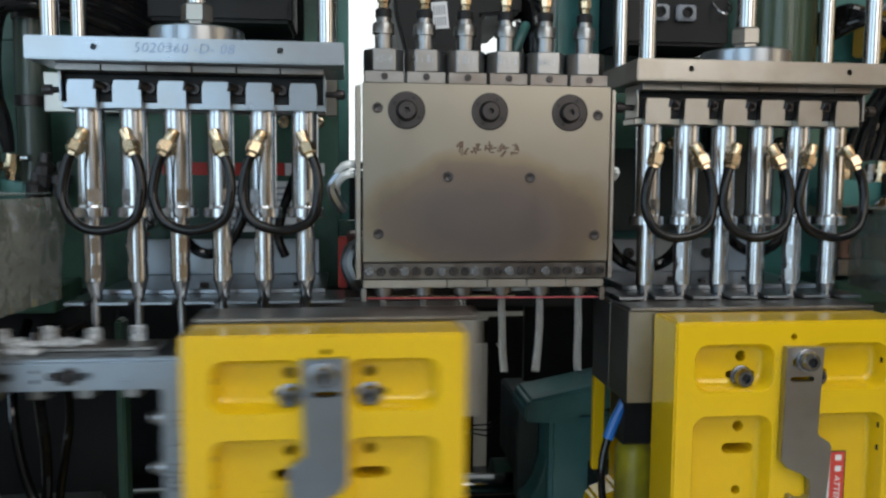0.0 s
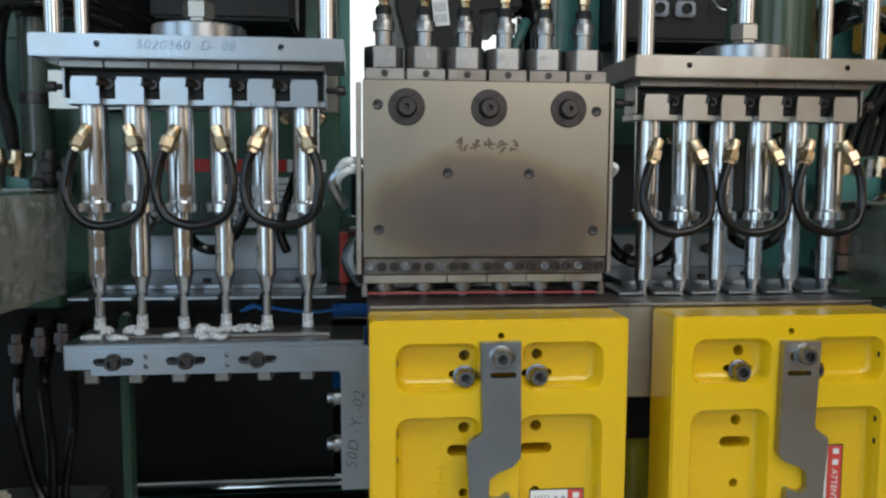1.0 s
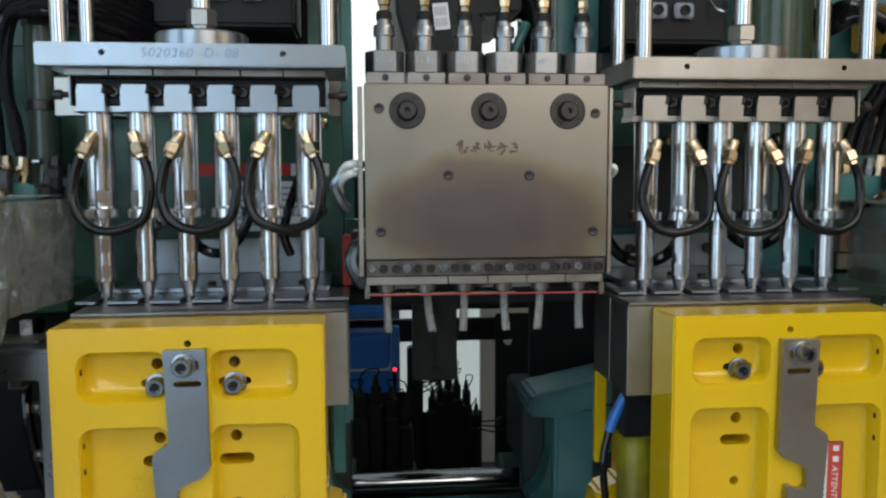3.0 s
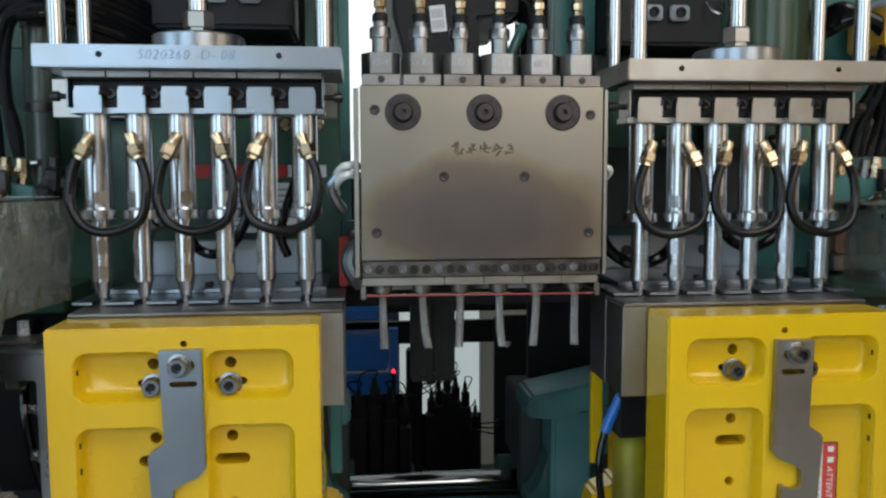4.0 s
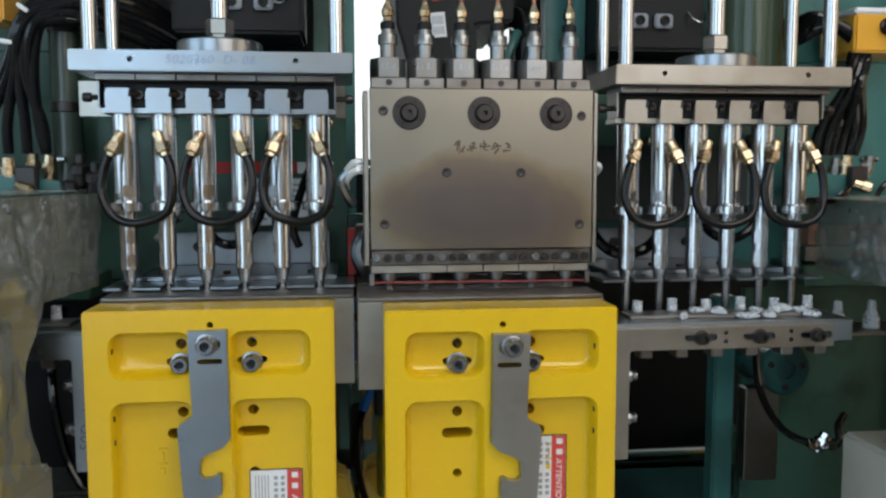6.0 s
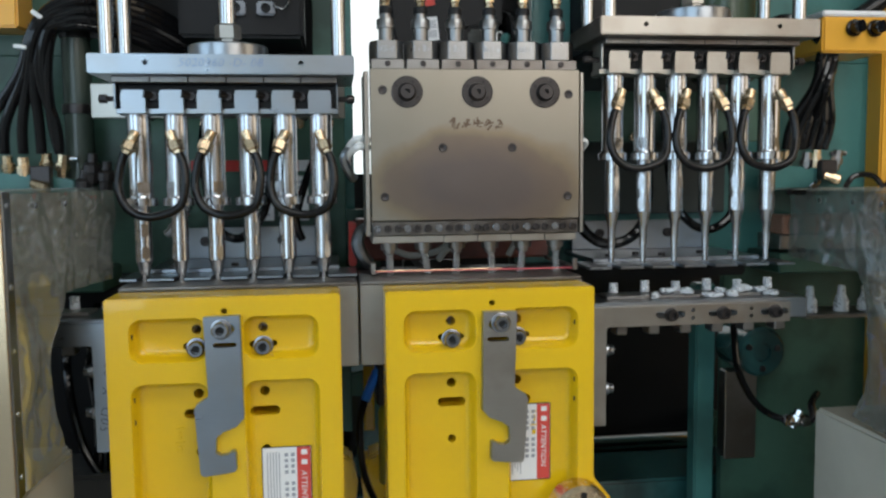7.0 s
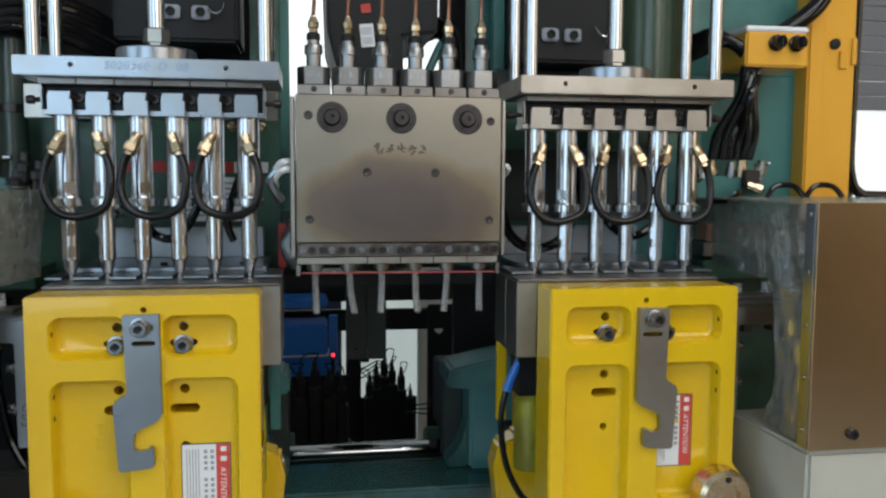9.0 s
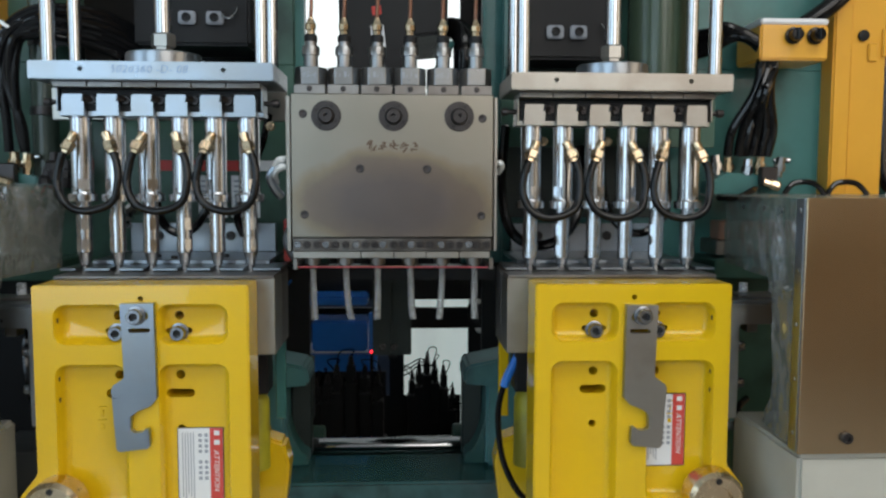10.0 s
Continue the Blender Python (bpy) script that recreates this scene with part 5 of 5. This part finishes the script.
# ---- manifolds, cables and boxes at the ends ----
def manifold(x, s):
    root = empty("air_manifold", (x, 0.27, 1.50), "green air manifold with brass push fittings", "manifold", "air manifolds")
    b = B()
    prism(b, [(-0.085, 0.0), (0.085, 0.0), (0.085, 0.035), (0.05, 0.043), (-0.05, 0.05), (-0.085, 0.03)], -0.03, 0.03, 0.003)
    part("body", b, TEAL, root)
    b = B()
    box(b, 0.015, 0.05, -0.05, -0.031, 0.022, 0.062, 0.002)
    part("valve", b, BLACK_OXIDE, root)
    for k in range(5):
        xx = -0.07 + 0.033 * k
        b = B()
        lathe(b, (xx, -0.02 + 0.02 * (k % 2), 0.045 - 0.004 * (k % 3)), (0.06 * (k - 2), -0.1, 1), [(0, 0.009), (0.012, 0.009), (0.0125, 0.013), (0.026, 0.013), (0.0265, 0.010), (0.042, 0.0095)], 8)
        part("push_fitting", b, BRASS if s < 0 or k % 2 else CHROME, root)
    b = B()
    lathe(b, (0.02, -0.05, 0.030), (0.8, -0.3, -0.3), [(0, 0.009), (0.014, 0.009), (0.015, 0.0115), (0.03, 0.0115), (0.034, 0.007)], 8)
    part("elbow", b, BRASS, root)
    b = B()
    lathe(b, (0.055, -0.015, 0.075), (1, 0, 0.02), [(0, 0.005), (0.006, 0.006), (0.012, 0.005), (0.018, 0.006), (0.024, 0.005), (0.034, 0.006)], 12)
    part("spring_fitting", b, ROD, root)
    b = B()
    box(b, -0.06, 0.06, 0.031, 0.0695, 0.0, 0.03, 0.002)
    part("mount", b, DARK_TEAL, root)
    return root


manifold(-0.80, -1)
manifold(0.745, 1)
for k in range(7):
    b = B()
    e = -0.87 + 0.032 * min(k, 4)
    hose(b, [(e, 0.255, 1.585), (e + 0.01 * (3 - k) * 0.3, 0.25, 1.64), (-0.80 + 0.008 * k, 0.24, 1.73), (-0.775 + 0.006 * k, 0.235 - 0.004 * (k % 3), 1.80), (-0.735 + 0.004 * k, 0.23, 1.848 - 0.006 * k), (-0.67, 0.24 - 0.006 * (k % 2), 1.868 - 0.009 * k), (-0.58, 0.30, 1.862 - 0.012 * k), (-0.48, 0.35, 1.80 - 0.01 * k)], 0.0095, 10)
    whole("air_cable", b, RUBBER, "glossy black air tube bending over the panel", "air tube", "bundle of black air tubes")
for at, way in (((-0.757, 0.235, 1.83), (0.55, 0, 0.8)), ((-0.79, 0.24, 1.775), (0.15, 0, 1))):
    b = B()
    lathe(b, at, way, [(-0.004, 0.015), (-0.003, 0.018), (0.003, 0.018), (0.004, 0.015)], 18)
    whole("cable_tie", b, WHITE, "white cable tie round the black tubes", "cable tie", "cable ties")
CONDUIT = mat("grey_green_paint", (0.040, 0.058, 0.048), 0.25, 0.0, 0.2, 20, 120, 0.2)
root = empty("conduit", (-0.715, 0.29, 1.50), "dark grey-green painted vertical conduit pipe on brackets", "conduit")
b = B()
cyl(b, (0, 0, 0), (0, 0, 0.7), 0.026, 24)
part("pipe", b, CONDUIT, root)
for v in (0.16, 0.30):
    b = B()
    lathe(b, (0, 0, v), (0, 0, 1), [(0, 0.0265), (0.001, 0.0285), (0.017, 0.0285), (0.018, 0.0265)], 24)
    box(b, 0.02, 0.075, -0.004, 0.004, v + 0.002, v + 0.016, 0.001)
    part("pipe_clamp", b, BLACK_OXIDE, root)
for x, zz in ((-0.70, 1.52), (-0.66, 1.535), (-0.685, 1.55)):
    b = B()
    lathe(b, (x, 0.245, zz - 0.02), (0.1, -0.1, 1), [(0, 0.012), (0.018, 0.013), (0.02, 0.016), (0.034, 0.016), (0.04, 0.009), (0.055, 0.008)], 10)
    whole("pipe_fitting", b, BLACK_OXIDE, "dark iron pipe fitting", "fitting", "iron pipe fittings")
for k in range(6):
    b = B()
    e = (0.700, 0.735, 0.722, 0.770, 0.752, 0.785)[k]
    j = (0.0, 0.018, -0.012, 0.01, -0.02, 0.006)[k]
    hose(b, [(e, 0.255, 1.585), (e + 0.004, 0.24, 1.64), (0.738 + 0.0065 * k + j * 0.6, 0.22 + j, 1.71), (0.748 + 0.005 * k - j * 0.4, 0.215, 1.765), (0.742 + 0.004 * k, 0.21 - 0.005 * (k % 2), 1.80), (0.70 - 0.004 * k, 0.22, 1.825 + 0.004 * k), (0.65, 0.26, 1.80 + 0.008 * k), (0.60, 0.32, 1.79 + 0.01 * k)], 0.0095, 10)
    whole("air_cable", b, RUBBER, "glossy black air tube bending over the panel", "air tube", "bundle of black air tubes")
b = B()
hose(b, [(0.80, 0.33, 1.48), (0.74, 0.20, 1.515), (0.68, 0.14, 1.50), (0.63, 0.12, 1.50)], 0.007, 10)
whole("air_cable", b, RUBBER, "black air tube running along the ledge", "air tube")
for x in (0.84, 0.93):
    b = B()
    hose(b, [(x - 0.04, 0.20, 1.505), (x - 0.02, 0.2, 1.528), (x + 0.02, 0.2, 1.528), (x + 0.045, 0.2, 1.505)], 0.006, 8)
    whole("cable_arch", b, RUBBER, "black cable arching over the guard", "cable", "cables over the guard")


def control_box(x0, x1, y, z0, z1, knobs, label):
    root = empty("control_box", ((x0 + x1) / 2, y, z0), label, "control box")
    cx = (x0 + x1) / 2
    b = B()
    box(b, x0 - cx, x1 - cx, 0, 0.12, 0, z1 - z0 - 0.012, 0.004, 2)
    part("case", b, AMBER, root)
    b = B()
    box(b, x0 - cx, x1 - cx, 0, 0.12, z1 - z0 - 0.0115, z1 - z0, 0.003, 2)
    part("lid", b, PAPER, root)
    for kx in knobs:
        b = B()
        lathe(b, (kx - cx, -0.0005, 0.048), (0, -1, 0), [(0, 0.017), (0.006, 0.017), (0.007, 0.0135), (0.024, 0.0125), (0.026, 0.010)], 20)
        box(b, kx - cx - 0.003, kx - cx + 0.003, -0.032, -0.02, 0.036, 0.060, 0.001)
        part("knob", b, RUBBER, root, "black rotary knob")


control_box(0.735, 0.875, 0.19, 1.775, 1.858, (0.800, 0.845), "yellow control box with two black knobs")
control_box(-0.98, -0.805, 0.26, 1.815, 2.02, (-0.88,), "yellow control box above the cables")
b = B()
hose(b, [(0.86, 0.26, 1.86), (0.90, 0.25, 1.89), (0.94, 0.25, 1.93), (0.97, 0.26, 2.0)], 0.019, 14)
whole("cable_loom", b, RUBBER, "thick black cable loom above the control box", "cable")
root = empty("guard_post", (1.0, 0.30, 1.0), "amber yellow guard post with a black door gasket", "guard post")
b = B()
box(b, -0.06, -0.02, -0.01, 0.06, 0, 1.4, 0.004, 2)
box(b, -0.0198, 0.062, 0.0, 0.06, 0, 1.4, 0.004, 2)
part("post", b, AMBER, root)
b = B()
box(b, 0.02, 0.04, -0.006, -0.0005, 0.79, 0.83, 0.002)
box(b, 0.05, 0.062, -0.006, -0.0005, 0.80, 0.86, 0.002)
part("catch", b, AMBER, root)
b = B()
lathe(b, (0.008, -0.0005, 0.845), (0, -1, 0), [(0, 0.012), (0.006, 0.012), (0.008, 0.008)], 14)
part("bolt", b, IRON_AND_SHADE, root)
b = B()
hose(b, [(0.080, 0.02, 1.4), (0.074, 0.02, 0.9), (0.072, 0.02, 0.62), (0.078, 0.02, 0.55), (0.098, 0.02, 0.515), (0.15, 0.02, 0.505), (0.4, 0.02, 0.505)], 0.012, 10)
part("gasket", b, RUBBER, root, "black rubber door gasket")

# ---- light openings in the hall's far wall ----
b = B()
box(b, -1.3, 3.6, 3.15, 3.17, 0.01, 3.4, 0)
whole("backdrop", b, mat("hazy_daylight", (0.92, 0.97, 0.97), 0.9, 0.0, 0.04, 1.2, 8, 0.0, emit=1.0), "bright hazy daylight behind the hall windows", "backdrop", kind="structure")
root = empty("roller_shutter", (2.3, 2.97, 0.0), "grey roller shutter half drawn over the daylight", "shutter")
for k in range(12):
    b = B()
    box(b, -1.1, 1.1, -0.02, 0.01 + 0.02 * (k % 2), 1.95 + 0.085 * k, 2.03 + 0.085 * k, 0.004)
    part("slat", b, GREY_PRINT, root)
for x in (-1.13, 1.13):
    b = B()
    box(b, x - 0.028, x + 0.028, -0.04, 0.04, 0.0, 3.0, 0.004)
    part("side_rail", b, GREY_PRINT, root)


# ---- loose hoses and fittings behind the pins ----
for pts, r in (([(-0.34, 0.22, 1.66), (-0.35, 0.20, 1.58), (-0.36, 0.19, 1.50), (-0.385, 0.185, 1.445), (-0.42, 0.185, 1.425), (-0.455, 0.185, 1.45), (-0.47, 0.19, 1.52), (-0.475, 0.2, 1.60), (-0.47, 0.22, 1.66)], 0.0085), ([(-0.25, 0.22, 1.66), (-0.262, 0.20, 1.60), (-0.29, 0.19, 1.53), (-0.31, 0.19, 1.46), (-0.30, 0.20, 1.42)], 0.0075), ([(0.225, 0.22, 1.64), (0.212, 0.17, 1.52), (0.225, 0.15, 1.44), (0.27, 0.145, 1.405), (0.33, 0.15, 1.42), (0.37, 0.18, 1.48), (0.38, 0.22, 1.60)], 0.010), ([(0.42, 0.22, 1.64), (0.42, 0.18, 1.50), (0.45, 0.16, 1.44), (0.50, 0.16, 1.43), (0.545, 0.17, 1.48), (0.55, 0.22, 1.62)], 0.0085)):
    b = B()
    hose(b, pts, r, 10)
    whole("air_hose", b, RUBBER, "black air hose looping behind the blow pins", "hose", "hoses behind the pins")
for x, v in ((-0.545, 1.435), (-0.53, 1.462)):
    b = B()
    lathe(b, (x, 0.20, v), (0.5, -0.2, 0.4), [(0, 0.008), (0.014, 0.008), (0.015, 0.012), (0.028, 0.012), (0.029, 0.007), (0.04, 0.007)], 8)
    cyl(b, (x, 0.205, v), (x, 0.34, v), 0.004, 8)
    whole("hose_fitting", b, ROD, "bright plated fitting on the back panel", "fitting", "plated fittings")
for k, x in enumerate((-0.47, -0.30, -0.245, 0.30, 0.35, 0.43, 0.55)):
    b = B()
    v = 1.636 if x < 0 else 1.61
    lathe(b, (x, 0.222, v), (0, -1, 0.0), [(0, 0.007), (0.01, 0.007), (0.011, 0.0095), (0.022, 0.0095), (0.024, 0.006), (0.034, 0.006)], 8)
    whole("brass_fitting", b, BRASS, "small brass fitting on the bracket plate", "fitting", "brass fittings on the bracket plates")

for pts, r in (([(-0.70, 0.30, 1.29), (-0.69, 0.20, 1.22), (-0.675, 0.18, 1.10), (-0.69, 0.20, 0.95), (-0.72, 0.22, 0.80)], 0.009), ([(-0.74, 0.30, 1.30), (-0.735, 0.21, 1.20), (-0.71, 0.19, 1.06), (-0.66, 0.18, 0.96), (-0.64, 0.20, 0.85)], 0.008), ([(-0.655, 0.30, 1.28), (-0.65, 0.22, 1.23), (-0.645, 0.20, 1.15), (-0.66, 0.19, 1.02), (-0.65, 0.2, 0.9)], 0.007)):
    b = B()
    hose(b, pts, r, 10)
    whole("hanging_hose", b, RUBBER, "oily black hose hanging on the side frame", "hose", "hoses on the side frame")
for x, v in ((-0.69, 1.255), (-0.655, 1.262), (-0.725, 1.245)):
    b = B()
    lathe(b, (x, 0.19, v), (0, 0.15, 1), [(0, 0.011), (0.012, 0.011), (0.013, 0.015), (0.03, 0.015), (0.031, 0.010), (0.045, 0.010)], 8)
    cyl(b, (x, 0.19, v + 0.03), (x, 0.32, v + 0.03), 0.005, 8)
    whole("copper_fitting", b, BLACK_OXIDE, "oil-blackened copper fitting on the side frame", "fitting", "copper fittings")
b = B()
box(b, -0.80, -0.62, 0.16, 0.30, 0.552, 1.0, 0.006, 2)
whole("valve_cabinet", b, mat("dusty_grey_paint", (0.10, 0.105, 0.105), 0.45, 0.0, 0.25, 9, 70, 0.3, stain=(0.03, 0.03, 0.03), stain_amount=0.6), "grey oily valve cabinet in the side frame", "machine cabinet")

b = B()
box(b, 0.655, 0.90, 0.09, 0.19, 1.255, 1.262, 0.002)
box(b, 0.72, 0.74, 0.19, 0.319, 1.235, 1.255, 0.002)
whole("bottle_shelf", b, STEEL_DARK, "dark steel shelf behind the clear sheet", "shelf")
for x in (0.682, 0.749, 0.80):
    b = B()
    lathe(b, (x, 0.125, 1.2622), (0, 0, 1), [(0, 0.013), (0.002, 0.015), (0.022, 0.014), (0.034, 0.008), (0.046, 0.0075), (0.052, 0.006)], 16)
    whole("small_bottle", b, MILKY, "small milky plastic bottle on the shelf", "bottle", "bottles on the shelf")


# ---- what moves ----
LEFT_X = [(0.0, 0.180, 1), (0.1, 0.263, 1), (0.2, 0.344, 1), (0.3, 0.393, 1), (0.4, 0.4045, 1), (0.5, 0.4045, 1), (0.65, 0.4045, 1), (0.8, 0.4045, 0.5), (0.95, 0.4045, 0), (1.5, 0.4045, 0), (1.6, 0.398, 0), (1.7, 0.347, 0), (1.8, 0.262, 0), (1.9, 0.172, 0), (2.0, 0.077, 0), (2.1, 0.026, 0), (2.2, 0.012, 0), (2.3, 0.005, 0), (2.5, 0.0, 0), (6.0, 0.0, 0), (10.0, 0.0, 0)]
RIGHT_X = [(0.0, 0.0, 0), (4.75, 0.0, 0), (4.85, 0.0, 0.55), (4.95, 0.0, 1), (5.15, 0.0, 1), (5.25, 0.008, 1), (5.35, 0.045, 1), (5.45, 0.105, 1), (5.6, 0.225, 1), (5.75, 0.34, 1), (5.85, 0.385, 1), (5.95, 0.4025, 1), (6.25, 0.4045, 1), (6.35, 0.4045, 0.5), (6.5, 0.4045, 0), (7.0, 0.4045, 0), (7.1, 0.398, 0), (7.2, 0.345, 0), (7.3, 0.257, 0), (7.4, 0.168, 0), (7.5, 0.086, 0), (7.6, 0.038, 0), (7.7, 0.018, 0), (7.8, 0.008, 0), (8.0, 0.0, 0), (10.0, 0.0, 0)]
OPEN = 0.044
LEFT_UNIT = [(0.0, 0), (0.9, 0), (1.0, 0.001), (1.1, 0.022), (1.2, 0.054), (1.3, 0.081), (1.4, 0.086), (1.8, 0.086), (2.3, 0.085), (2.4, 0.078), (2.5, 0.066), (2.6, 0.043), (2.7, 0.022), (2.85, 0.002), (3.0, 0), (6.0, 0), (10.0, 0)]
RIGHT_UNIT = [(0.0, 0), (5.0, 0), (6.5, 0.0), (6.6, 0.008), (6.7, 0.044), (6.8, 0.076), (6.9, 0.080), (7.6, 0.080), (7.7, 0.079), (7.8, 0.075), (7.9, 0.067), (8.0, 0.052), (8.1, 0.028), (8.2, 0.007), (8.3, 0), (9.0, 0), (10.0, 0)]
HEAD = [(0.0, 0), (1.2, 0), (1.3, 0.007), (1.4, 0.027), (1.5, 0.034), (1.7, 0.0365), (2.0, 0.038), (2.1, 0.037), (2.2, 0.032), (2.3, 0.023), (2.4, 0.014), (2.5, 0.008), (2.7, 0.002), (2.9, 0), (4.0, 0), (6.7, 0), (6.8, 0.003), (6.9, 0.022), (7.0, 0.032), (7.2, 0.037), (7.5, 0.039), (7.65, 0.037), (7.8, 0.027), (7.9, 0.015), (8.0, 0.007), (8.2, 0.001), (8.4, 0), (10.0, 0)]
# height of the parisons' lower ends: they run out, are taken by the mould and cut
TIPS = [(0.0, 1.258), (0.6, 1.247), (1.15, 1.240), (1.3, 1.335), (1.4, 1.356), (1.6, 1.368), (2.0, 1.372), (2.3, 1.352), (2.5, 1.330), (3.0, 1.315), (4.0, 1.291), (4.5, 1.280), (5.2, 1.266), (6.0, 1.252), (6.7, 1.244), (6.85, 1.330), (7.0, 1.358), (7.2, 1.372), (7.5, 1.377), (7.8, 1.352), (8.0, 1.331), (8.5, 1.313), (9.0, 1.300), (9.5, 1.288), (10.0, 1.276)]


def motions():
    for s, front, back, rows, riders in ((1, left_front, left_back, LEFT_X, left_riders), (-1, right_front, right_back, RIGHT_X, right_riders)):
        for ob, sign in ((front, -1), (back, 1)):
            base = ob.location.copy()
            walk(ob, [(t, pose(base.x + s * dx * HOME[s] / 0.4045, base.y + sign * OPEN * o, base.z)) for t, dx, o in rows])
        for ob in riders:
            m0 = ob.matrix_basis.copy()
            walk(ob, [(t, Matrix.Translation((s * dx * HOME[s] / 0.4045, -OPEN * o, 0)) @ m0) for t, dx, o in rows])
    for ob, rows in ((left_unit, LEFT_UNIT), (right_unit, RIGHT_UNIT), (head, HEAD)):
        base = ob.location.copy()
        walk(ob, [(t, pose(base.x, base.y, base.z + dz)) for t, dz in rows])
    for ob, x in parisons:
        walk(ob, [(t, pose(x, 0.05, tip)) for t, tip in TIPS])


motions()
